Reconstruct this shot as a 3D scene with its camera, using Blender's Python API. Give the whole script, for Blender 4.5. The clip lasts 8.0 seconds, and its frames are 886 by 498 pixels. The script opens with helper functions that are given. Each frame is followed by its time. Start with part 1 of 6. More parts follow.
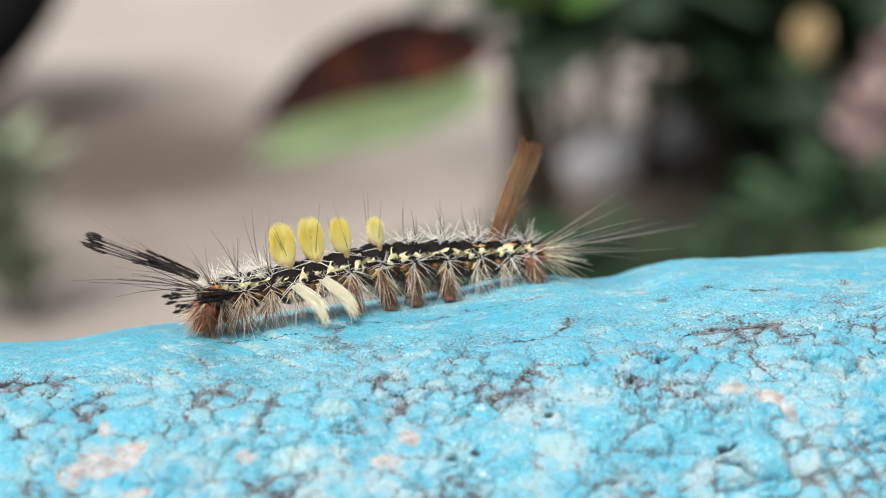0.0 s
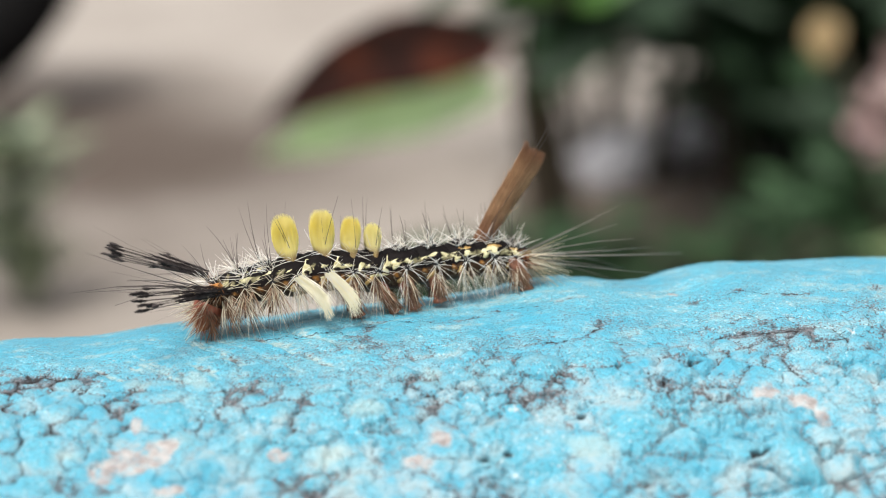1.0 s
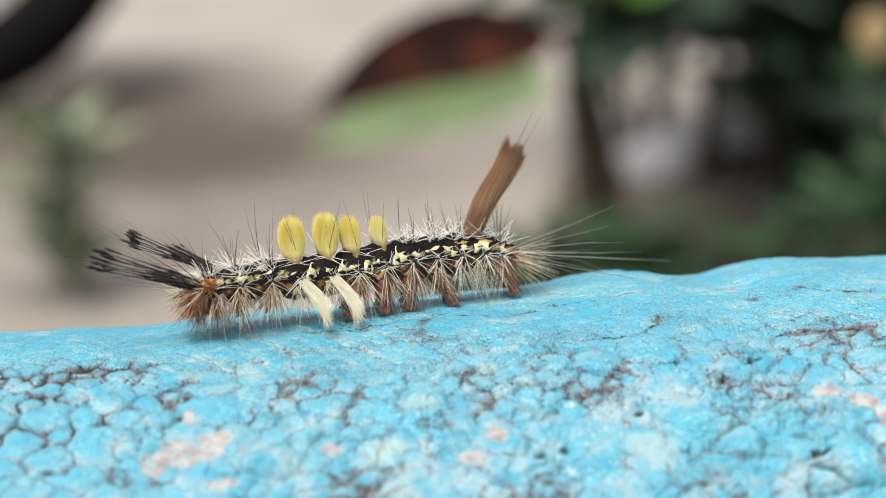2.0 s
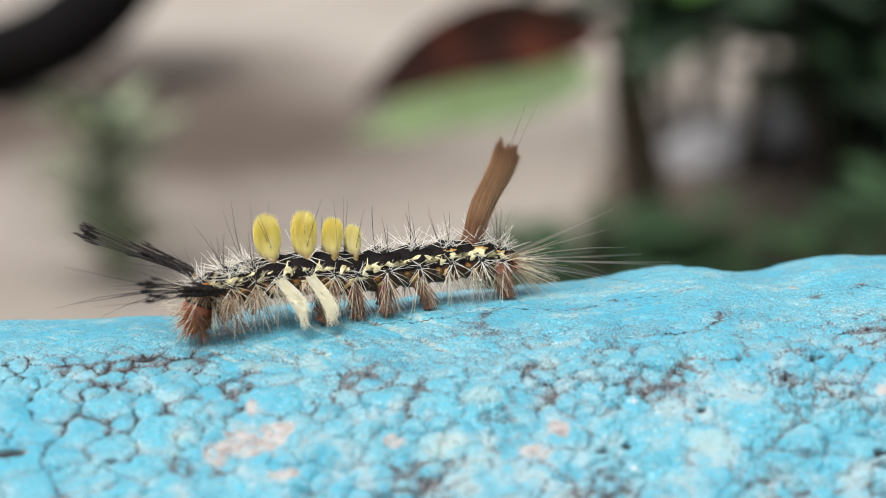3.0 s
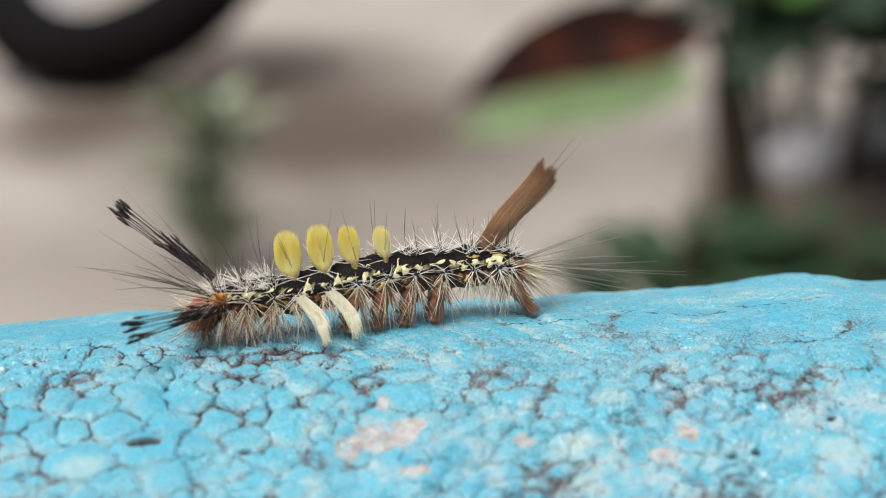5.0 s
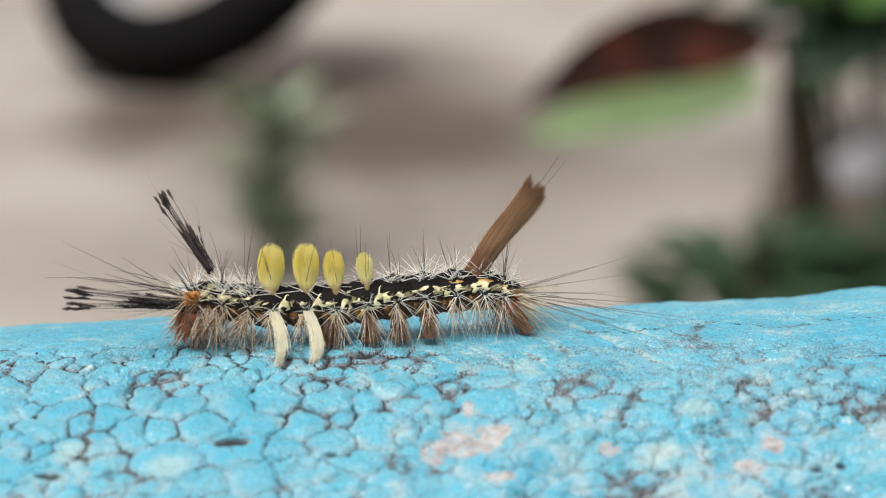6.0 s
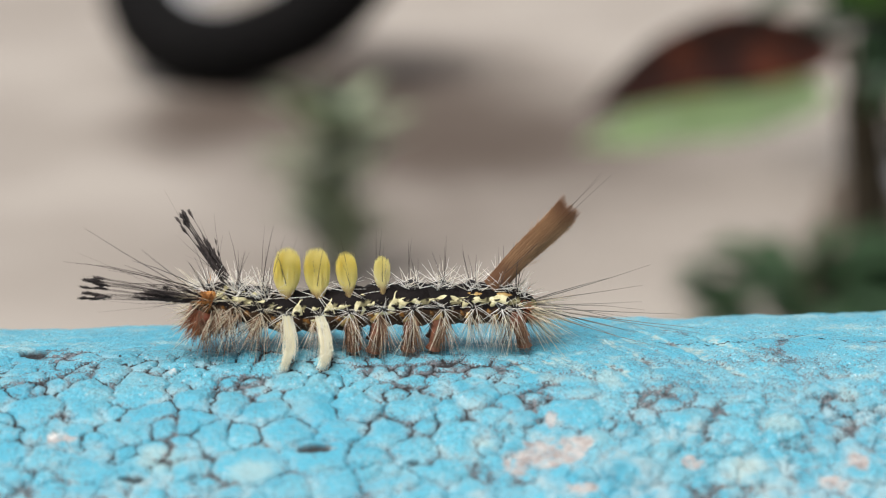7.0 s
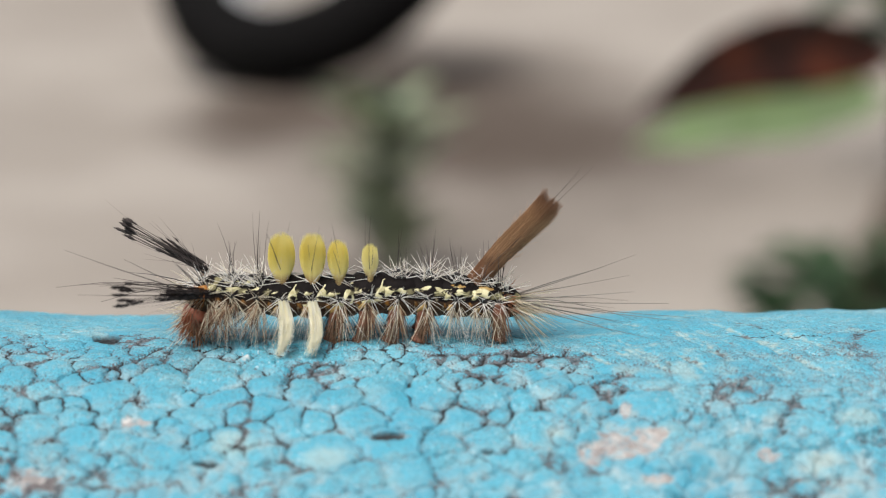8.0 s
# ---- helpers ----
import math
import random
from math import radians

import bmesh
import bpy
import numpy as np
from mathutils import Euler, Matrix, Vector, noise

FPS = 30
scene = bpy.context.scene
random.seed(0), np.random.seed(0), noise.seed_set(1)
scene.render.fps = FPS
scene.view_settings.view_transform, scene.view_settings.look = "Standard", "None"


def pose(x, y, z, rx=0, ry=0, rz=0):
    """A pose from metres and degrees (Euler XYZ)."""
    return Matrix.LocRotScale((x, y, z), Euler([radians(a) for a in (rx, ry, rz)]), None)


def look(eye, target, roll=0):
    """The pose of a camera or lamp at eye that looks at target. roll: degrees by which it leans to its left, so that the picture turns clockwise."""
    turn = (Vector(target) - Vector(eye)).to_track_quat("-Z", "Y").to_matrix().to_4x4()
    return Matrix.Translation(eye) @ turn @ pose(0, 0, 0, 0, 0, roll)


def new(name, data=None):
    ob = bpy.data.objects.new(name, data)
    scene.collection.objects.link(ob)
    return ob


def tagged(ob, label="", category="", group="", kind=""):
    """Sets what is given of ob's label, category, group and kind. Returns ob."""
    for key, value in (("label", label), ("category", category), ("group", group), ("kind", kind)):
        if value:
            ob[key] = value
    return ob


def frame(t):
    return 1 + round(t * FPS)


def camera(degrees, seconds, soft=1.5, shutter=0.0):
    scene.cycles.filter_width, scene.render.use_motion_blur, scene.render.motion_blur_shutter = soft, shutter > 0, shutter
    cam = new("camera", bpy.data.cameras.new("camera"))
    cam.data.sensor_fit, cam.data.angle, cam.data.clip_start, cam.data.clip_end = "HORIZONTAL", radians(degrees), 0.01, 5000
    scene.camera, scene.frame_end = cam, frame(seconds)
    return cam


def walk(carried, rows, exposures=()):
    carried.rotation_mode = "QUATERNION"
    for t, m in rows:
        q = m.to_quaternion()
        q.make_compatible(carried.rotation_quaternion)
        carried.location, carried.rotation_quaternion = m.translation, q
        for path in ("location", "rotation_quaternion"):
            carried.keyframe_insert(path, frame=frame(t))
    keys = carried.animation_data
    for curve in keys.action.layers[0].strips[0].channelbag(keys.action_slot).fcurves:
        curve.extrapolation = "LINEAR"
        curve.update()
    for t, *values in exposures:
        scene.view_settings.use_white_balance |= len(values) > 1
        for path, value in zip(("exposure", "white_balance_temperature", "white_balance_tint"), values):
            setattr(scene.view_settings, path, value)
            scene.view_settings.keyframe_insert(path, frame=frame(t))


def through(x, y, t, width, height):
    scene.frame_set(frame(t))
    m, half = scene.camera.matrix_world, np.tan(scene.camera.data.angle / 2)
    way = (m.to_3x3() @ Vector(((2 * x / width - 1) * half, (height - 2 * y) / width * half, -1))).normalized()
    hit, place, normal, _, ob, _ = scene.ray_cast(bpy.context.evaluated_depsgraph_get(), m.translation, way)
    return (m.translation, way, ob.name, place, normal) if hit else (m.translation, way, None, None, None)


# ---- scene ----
LENS = 24.0
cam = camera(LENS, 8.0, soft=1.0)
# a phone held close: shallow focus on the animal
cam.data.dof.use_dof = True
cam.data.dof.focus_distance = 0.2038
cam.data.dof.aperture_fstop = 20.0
PATH = [
    (0.0, -0.02887, -0.19851, 0.56094, 76.143, 3.888, -10.429),
    (0.5, -0.02966, -0.19818, 0.56075, 76.182, 3.724, -10.360),
    (1.0, -0.03102, -0.19767, 0.56122, 76.104, 3.315, -10.039),
    (1.5, -0.03122, -0.19583, 0.56066, 76.074, 3.175, -9.332),
    (3.0, -0.03375, -0.19499, 0.56103, 75.795, 2.626, -7.421),
    (3.5, -0.03465, -0.19606, 0.56107, 75.904, 2.438, -6.532),
    (4.0, -0.03542, -0.19581, 0.56144, 75.781, 2.286, -5.881),
    (4.5, -0.03652, -0.19571, 0.56142, 75.820, 2.119, -5.379),
    (6.0, -0.04005, -0.19662, 0.56240, 75.980, 1.220, -2.712),
    (6.5, -0.04137, -0.19560, 0.56254, 76.003, 0.941, -1.843),
    (7.0, -0.04260, -0.19614, 0.56278, 76.128, 0.717, -0.972),
    (7.5, -0.04378, -0.19532, 0.56219, 76.207, 0.576, -0.277),
    (8.0, -0.04502, -0.19585, 0.56161, 76.160, 0.406, 0.498),
]
walk(cam, [(t, pose(x, y, z, rx, ry, rz)) for t, x, y, z, rx, ry, rz in PATH],
     ((0.0, 0.22), (1.5, 0.22), (3.5, 0.1), (6.0, 0.04), (7.0, 0.0), (8.0, -0.10)))

# ---- light: a bright overcast sky ----
world = bpy.data.worlds.new("sky")
scene.world = world
world.use_nodes = True
wn = world.node_tree
sky = wn.nodes.new("ShaderNodeTexSky")
sky.sky_type, sky.sun_disc = "NISHITA", False
sky.sun_elevation, sky.sun_rotation = radians(66), radians(215)
sky.air_density, sky.dust_density, sky.ozone_density = 1.0, 4.0, 1.0
# thin cloud takes most of the blue out of the sky
cloud = wn.nodes.new("ShaderNodeHueSaturation")
cloud.inputs["Saturation"].default_value = 0.25
wn.links.new(sky.outputs[0], cloud.inputs["Color"])
wn.links.new(cloud.outputs[0], wn.nodes["Background"].inputs[0])
wn.nodes["Background"].inputs[1].default_value = 0.15
sun = new("sun", bpy.data.lights.new("sun", "SUN"))
sun.data.energy, sun.data.angle, sun.data.color = 3.05, radians(35), (1.0, 0.96, 0.90)
sun.matrix_world = look((-0.35, -0.47, 1.34), (0, 0, 0))

MM = 0.001
RAIL_R = 55.23          # mm
RAIL_Z = 0.45           # m, the rail's axis over the ground
rng = random.Random(11)


# ---- materials ----
def material(name, rough=0.5, spec=0.4):
    m = bpy.data.materials.new(name)
    m.use_nodes = True
    b = m.node_tree.nodes["Principled BSDF"]
    b.inputs["Roughness"].default_value = rough
    b.inputs["Specular IOR Level"].default_value = spec
    return m, m.node_tree, b


def node(nt, kind, **values):
    n = nt.nodes.new(kind)
    for k, v in values.items():
        n.inputs[k].default_value = v
    return n


def mix(nt, fac, a, b):
    """A colour mix; fac, a and b are sockets, numbers or colours."""
    n = nt.nodes.new("ShaderNodeMix")
    n.data_type = "RGBA"
    for slot, v in ((0, fac), (6, a), (7, b)):
        if isinstance(v, bpy.types.NodeSocket):
            nt.links.new(v, n.inputs[slot])
        else:
            n.inputs[slot].default_value = v if slot == 0 else (*v, 1)
    return n.outputs[2]


def ramp(nt, socket, lo, hi):
    n = nt.nodes.new("ShaderNodeMapRange")
    n.interpolation_type = "SMOOTHSTEP"
    nt.links.new(socket, n.inputs[0])
    n.inputs[1].default_value, n.inputs[2].default_value = lo, hi
    return n.outputs[0]


def math_node(nt, op, a, b=0.0):
    n = nt.nodes.new("ShaderNodeMath")
    n.operation = op
    for slot, v in ((0, a), (1, b)):
        if isinstance(v, bpy.types.NodeSocket):
            nt.links.new(v, n.inputs[slot])
        else:
            n.inputs[slot].default_value = v
    return n.outputs[0]


def noise_of(nt, scale, detail=4.0, rough=0.55, coords="Object"):
    tc = nt.nodes.new("ShaderNodeTexCoord")
    n = node(nt, "ShaderNodeTexNoise", Scale=scale, Detail=detail, Roughness=rough)
    nt.links.new(tc.outputs[coords], n.inputs["Vector"])
    return n.outputs["Fac"]


def bump(nt, bsdf, height, strength, distance):
    n = node(nt, "ShaderNodeBump", Strength=strength, Distance=distance)
    nt.links.new(height, n.inputs["Height"])
    nt.links.new(n.outputs[0], bsdf.inputs["Normal"])


def attribute(nt, name):
    n = nt.nodes.new("ShaderNodeAttribute")
    n.attribute_name = name
    return n.outputs["Fac"]


def hair_material(name, dark, light, rough=0.5, through=0.0, spec=0.2):
    """Bristles: each one takes its own shade between two colours; through: light passing the hair."""
    m, nt, b = material(name, rough, spec)
    g = nt.nodes.new("ShaderNodeNewGeometry")
    col = mix(nt, g.outputs["Random Per Island"], dark, light)
    nt.links.new(col, b.inputs["Base Color"])
    if through:
        tr = nt.nodes.new("ShaderNodeBsdfTranslucent")
        nt.links.new(col, tr.inputs[0])
        mx = nt.nodes.new("ShaderNodeMixShader")
        mx.inputs[0].default_value = through
        nt.links.new(b.outputs[0], mx.inputs[1])
        nt.links.new(tr.outputs[0], mx.inputs[2])
        nt.links.new(mx.outputs[0], nt.nodes["Material Output"].inputs[0])
    return m


def paint_material():
    """Weathered sky-blue paint over grey cement: cracks, chips and pits come with the surface."""
    m, nt, b = material("blue_paint", 0.5, 0.5)
    n1, n2 = noise_of(nt, 110, 5), noise_of(nt, 1000, 5, 0.65)
    n3, n4 = noise_of(nt, 3600, 3, 0.6), noise_of(nt, 420, 5, 0.6)
    blue = mix(nt, ramp(nt, n1, 0.35, 0.68), (0.056, 0.345, 0.480), (0.096, 0.410, 0.535))
    blue = mix(nt, math_node(nt, "MULTIPLY", ramp(nt, n4, 0.48, 0.72), 0.35), blue, (0.165, 0.470, 0.550))
    blue = mix(nt, math_node(nt, "MULTIPLY", ramp(nt, n2, 0.55, 0.75), 0.25), blue, (0.25, 0.52, 0.590))
    speck = math_node(nt, "MULTIPLY", ramp(nt, n3, 0.56, 0.61), ramp(nt, n4, 0.43, 0.55))
    fleck = math_node(nt, "MULTIPLY", ramp(nt, noise_of(nt, 2900, 3, 0.6), 0.60, 0.66), ramp(nt, n1, 0.4, 0.6))
    blue = mix(nt, math_node(nt, "MULTIPLY", fleck, 0.75), blue, (0.60, 0.70, 0.73))
    blue = mix(nt, math_node(nt, "MULTIPLY", speck, 0.55), blue, (0.06, 0.045, 0.05))
    # grey grime in the grain of the paint
    grime = math_node(nt, "MULTIPLY", ramp(nt, noise_of(nt, 2300, 5, 0.7), 0.46, 0.62), ramp(nt, noise_of(nt, 260, 4, 0.6), 0.36, 0.60))
    blue = mix(nt, math_node(nt, "MULTIPLY", grime, 0.26), blue, (0.205, 0.245, 0.26))
    pepper = math_node(nt, "MULTIPLY", ramp(nt, noise_of(nt, 6200, 2, 0.6), 0.60, 0.65), ramp(nt, n1, 0.38, 0.55))
    blue = mix(nt, math_node(nt, "MULTIPLY", pepper, 0.8), blue, (0.05, 0.05, 0.055))
    dust = math_node(nt, "MULTIPLY", attribute(nt, "dust"), ramp(nt, n4, 0.36, 0.62))
    blue = mix(nt, math_node(nt, "MULTIPLY", dust, 0.62), blue, (0.43, 0.50, 0.51))
    chalk = mix(nt, attribute(nt, "chalk"), blue, (0.42, 0.50, 0.46))
    grit = mix(nt, ramp(nt, n4, 0.34, 0.66), (0.27, 0.240, 0.235), (0.51, 0.460, 0.435))
    grit = mix(nt, math_node(nt, "MULTIPLY", ramp(nt, n2, 0.52, 0.68), 0.5), grit, (0.17, 0.145, 0.135))
    chip = mix(nt, ramp(nt, math_node(nt, "ADD", attribute(nt, "chip"), math_node(nt, "MULTIPLY", math_node(nt, "SUBTRACT", n2, 0.5), 1.6)), 0.25, 0.95), chalk, grit)
    white = mix(nt, ramp(nt, math_node(nt, "ADD", attribute(nt, "white"), math_node(nt, "MULTIPLY", math_node(nt, "SUBTRACT", n2, 0.5), 1.6)), 0.25, 0.7), chip, (0.64, 0.63, 0.61))
    n5 = noise_of(nt, 5200, 3, 0.6)
    crumbs = math_node(nt, "MULTIPLY", math_node(nt, "SUBTRACT", n5, 0.5), 2.6)
    dirt = mix(nt, ramp(nt, n3, 0.40, 0.60), (0.010, 0.007, 0.009), (0.16, 0.13, 0.135))
    soiled = mix(nt, math_node(nt, "MULTIPLY", ramp(nt, math_node(nt, "ADD", attribute(nt, "soil"), crumbs), 0.36, 0.62), 0.88), white, dirt)
    line = ramp(nt, math_node(nt, "ADD", attribute(nt, "crack"), math_node(nt, "MULTIPLY", crumbs, 0.45)), 0.30, 0.56)
    crack = mix(nt, math_node(nt, "MULTIPLY", line, 0.97), soiled, (0.014, 0.010, 0.011))
    pit = mix(nt, attribute(nt, "pit"), crack, (0.012, 0.012, 0.014))
    nt.links.new(pit, b.inputs["Base Color"])
    r = nt.nodes.new("ShaderNodeMapRange")
    nt.links.new(attribute(nt, "crack"), r.inputs[0])
    r.inputs[3].default_value, r.inputs[4].default_value = 0.42, 0.9
    nt.links.new(r.outputs[0], b.inputs["Roughness"])
    bump(nt, b, math_node(nt, "ADD", n2, math_node(nt, "MULTIPLY", n3, 0.5)), 0.9, 0.0004)
    return m


def skin_material():
    """The animal's skin: velvet black back, cream flecks, dark flank, ochre spots, dull belly."""
    m, nt, b = material("caterpillar_skin", 0.7, 0.12)
    tc = nt.nodes.new("ShaderNodeTexCoord")
    sep = nt.nodes.new("ShaderNodeSeparateXYZ")
    nt.links.new(tc.outputs["Object"], sep.inputs[0])
    wob = noise_of(nt, 750, 3)
    z = math_node(nt, "ADD", sep.outputs[2], math_node(nt, "MULTIPLY", math_node(nt, "SUBTRACT", wob, 0.5), 0.0016))
    patch = noise_of(nt, 520, 2)
    fine = noise_of(nt, 2500, 3)
    col = mix(nt, ramp(nt, z, -0.0019, -0.0011), (0.15, 0.11, 0.09), (0.060, 0.032, 0.018))
    ochre = math_node(nt, "MULTIPLY", ramp(nt, patch, 0.55, 0.64), ramp(nt, z, -0.0012, -0.0006))
    col = mix(nt, math_node(nt, "MULTIPLY", ochre, 0.8), col, (0.40, 0.17, 0.03))
    col = mix(nt, ramp(nt, z, -0.0002, 0.0), col, (0.007, 0.005, 0.005))
    cream = math_node(nt, "MULTIPLY", ramp(nt, z, 0.00045, 0.0006), math_node(nt, "SUBTRACT", 1.0, ramp(nt, z, 0.00105, 0.0012)))
    gate = ramp(nt, math_node(nt, "ABSOLUTE", sep.outputs[0]), 0.0005, 0.0009)
    cream = math_node(nt, "MULTIPLY", cream, math_node(nt, "MULTIPLY", gate, ramp(nt, patch, 0.53, 0.60)))
    col = mix(nt, math_node(nt, "MULTIPLY", cream, 0.35), col, (0.62, 0.56, 0.30))
    pale = math_node(nt, "MULTIPLY", ramp(nt, fine, 0.60, 0.66), math_node(nt, "SUBTRACT", 1.0, ramp(nt, z, 0.0008, 0.0012)))
    col = mix(nt, math_node(nt, "MULTIPLY", pale, 0.45), col, (0.42, 0.35, 0.24))
    nt.links.new(col, b.inputs["Base Color"])
    bump(nt, b, fine, 0.6, 0.0002)
    return m


def noisy_material(name, a, b_col, scale, rough=0.6, spec=0.35, strength=0.4, depth=0.0003, detail=4.0):
    m, nt, b = material(name, rough, spec)
    n = noise_of(nt, scale, detail)
    nt.links.new(mix(nt, ramp(nt, n, 0.3, 0.7), a, b_col), b.inputs["Base Color"])
    bump(nt, b, n, strength, depth)
    return m


def tuft_material(name, top, foot):
    """A dense brush: colour pales from the crown to the foot."""
    m, nt, b = material(name, 0.65, 0.25)
    b.inputs["Sheen Weight"].default_value, b.inputs["Sheen Roughness"].default_value = 1.0, 0.5
    b.inputs["Sheen Tint"].default_value = (1.0, 0.90, 0.40, 1)
    tc = nt.nodes.new("ShaderNodeTexCoord")
    sep = nt.nodes.new("ShaderNodeSeparateXYZ")
    nt.links.new(tc.outputs["Object"], sep.inputs[0])
    g = nt.nodes.new("ShaderNodeNewGeometry")
    col = mix(nt, ramp(nt, sep.outputs[2], 0.0022, 0.0048), foot, top)
    col = mix(nt, ramp(nt, sep.outputs[2], 0.0017, 0.0028), (0.26, 0.09, 0.035), col)
    col = mix(nt, math_node(nt, "MULTIPLY", g.outputs["Random Per Island"], 0.32), col, (1.0, 0.94, 0.52))
    col = mix(nt, math_node(nt, "MULTIPLY", ramp(nt, sep.outputs[2], 0.0046, 0.0062), 0.5), col, (1.0, 0.95, 0.55))
    nt.links.new(col, b.inputs["Base Color"])
    tr = nt.nodes.new("ShaderNodeBsdfTranslucent")
    nt.links.new(col, tr.inputs[0])
    mx = nt.nodes.new("ShaderNodeMixShader")
    mx.inputs[0].default_value = 0.3
    nt.links.new(b.outputs[0], mx.inputs[1])
    nt.links.new(tr.outputs[0], mx.inputs[2])
    nt.links.new(mx.outputs[0], nt.nodes["Material Output"].inputs[0])
    return m


def brush_material():
    """The tail brush: fine brown hair, dark at the tips and at the foot, fairer between."""
    m = hair_material("tail_brush_hair", (0.30, 0.160, 0.078), (0.66, 0.43, 0.25), 0.5, 0.3)
    nt = m.node_tree
    tc = nt.nodes.new("ShaderNodeTexCoord")
    sep = nt.nodes.new("ShaderNodeSeparateXYZ")
    nt.links.new(tc.outputs["Object"], sep.inputs[0])
    b = nt.nodes["Principled BSDF"]
    fair = b.inputs["Base Color"].links[0].from_socket
    ends = math_node(nt, "MAXIMUM", ramp(nt, sep.outputs[2], 0.0070, 0.0098), math_node(nt, "SUBTRACT", 1.0, ramp(nt, sep.outputs[2], 0.0, 0.0030)))
    col = mix(nt, math_node(nt, "MULTIPLY", ends, 0.75), fair, (0.20, 0.085, 0.045))
    for n in (b.inputs["Base Color"], nt.nodes["Translucent BSDF"].inputs[0]):
        nt.links.new(col, n)
    return m


def leaf_material(name, a, b_col, back, rough=0.4, scale=60, lo=0.3, hi=0.7):
    m, nt, b = material(name, rough, 0.4)
    info = nt.nodes.new("ShaderNodeObjectInfo")
    n = noise_of(nt, scale, 4)
    col = mix(nt, ramp(nt, n, lo, hi), a, b_col)
    col = mix(nt, math_node(nt, "MULTIPLY", info.outputs["Random"], 0.6), col, back)
    nt.links.new(col, b.inputs["Base Color"])
    tr = nt.nodes.new("ShaderNodeBsdfTranslucent")
    nt.links.new(col, tr.inputs[0])
    mx = nt.nodes.new("ShaderNodeMixShader")
    mx.inputs[0].default_value = 0.2
    nt.links.new(b.outputs[0], mx.inputs[1])
    nt.links.new(tr.outputs[0], mx.inputs[2])
    nt.links.new(mx.outputs[0], nt.nodes["Material Output"].inputs[0])
    bump(nt, b, n, 0.3, 0.001)
    return m


def ground_material():
    m, nt, b = material("worn_concrete", 0.9, 0.2)
    n1, n2, n3 = noise_of(nt, 1.6, 4), noise_of(nt, 9, 5), noise_of(nt, 160, 4)
    col = mix(nt, ramp(nt, n1, 0.36, 0.64), (0.270, 0.237, 0.207), (0.352, 0.315, 0.280))
    col = mix(nt, math_node(nt, "MULTIPLY", ramp(nt, n2, 0.45, 0.75), 0.2), col, (0.24, 0.205, 0.178))
    col = mix(nt, math_node(nt, "MULTIPLY", ramp(nt, n3, 0.5, 0.8), 0.3), col, (0.45, 0.42, 0.38))
    # wide soft brown patches, soil stains and wheel shadow painted alike: place, half sizes, strength
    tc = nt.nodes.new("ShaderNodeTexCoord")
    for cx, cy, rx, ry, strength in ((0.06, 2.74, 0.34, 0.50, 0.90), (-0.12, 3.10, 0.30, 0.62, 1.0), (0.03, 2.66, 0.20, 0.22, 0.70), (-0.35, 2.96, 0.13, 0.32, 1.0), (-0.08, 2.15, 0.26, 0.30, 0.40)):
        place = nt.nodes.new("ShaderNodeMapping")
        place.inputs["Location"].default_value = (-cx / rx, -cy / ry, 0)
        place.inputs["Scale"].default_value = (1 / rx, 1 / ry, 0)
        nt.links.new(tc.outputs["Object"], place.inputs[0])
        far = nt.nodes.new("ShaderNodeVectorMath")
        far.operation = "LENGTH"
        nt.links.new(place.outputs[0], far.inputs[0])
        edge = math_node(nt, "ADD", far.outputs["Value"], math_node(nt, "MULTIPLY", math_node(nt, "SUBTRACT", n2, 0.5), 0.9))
        stain_shadow = math_node(nt, "SUBTRACT", 1.0, ramp(nt, edge, 0.1, 1.5))
        col = mix(nt, math_node(nt, "MULTIPLY", stain_shadow, strength), col, (0.080, 0.060, 0.048))
    nt.links.new(col, b.inputs["Base Color"])
    bump(nt, b, n3, 0.4, 0.002)
    return m


PAINT = paint_material()
SKIN = skin_material()
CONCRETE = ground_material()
WHITE_HAIR = hair_material("white_bristle", (0.80, 0.73, 0.62), (1.0, 0.99, 0.96), 0.45, 0.2)
CREAM_HAIR = hair_material("cream_bristle", (0.55, 0.43, 0.28), (0.92, 0.86, 0.70), 0.45, 0.2)
BROWN_HAIR = hair_material("brown_bristle", (0.07, 0.034, 0.02), (0.40, 0.24, 0.15), 0.45, 0.1)
BLACK_HAIR = hair_material("black_bristle", (0.013, 0.010, 0.010), (0.075, 0.060, 0.057), 0.7, 0.2)
GREY_HAIR = hair_material("long_grey_bristle", (0.022, 0.017, 0.016), (0.10, 0.08, 0.075), 0.35)
TAIL_HAIR = hair_material("trailing_hair", (0.07, 0.056, 0.048), (0.36, 0.31, 0.26), 0.3)
RUST_HAIR = hair_material("rust_bristle", (0.20, 0.05, 0.02), (0.52, 0.22, 0.11), 0.45, 0.1)
ORANGE_HAIR = hair_material("orange_bristle", (0.26, 0.08, 0.02), (0.62, 0.30, 0.09), 0.45, 0.1)
BRUSH_HAIR = brush_material()
SIDE_BRUSH = hair_material("side_brush_hair", (1.0, 0.94, 0.68), (1.0, 0.98, 0.86), 0.45, 0.2)
YELLOW = tuft_material("yellow_tuft_hair", (1.0, 0.86, 0.17), (1.0, 0.90, 0.36))
PALE_YELLOW = tuft_material("pale_yellow_tuft_hair", (1.0, 0.92, 0.38), (1.0, 0.93, 0.52))
RUST = noisy_material("rust_skin", (0.20, 0.045, 0.022), (0.42, 0.13, 0.07), 900, 0.4, 0.45)
ORANGE = noisy_material("orange_wart", (0.26, 0.09, 0.02), (0.52, 0.24, 0.06), 1500, 0.45, 0.35)
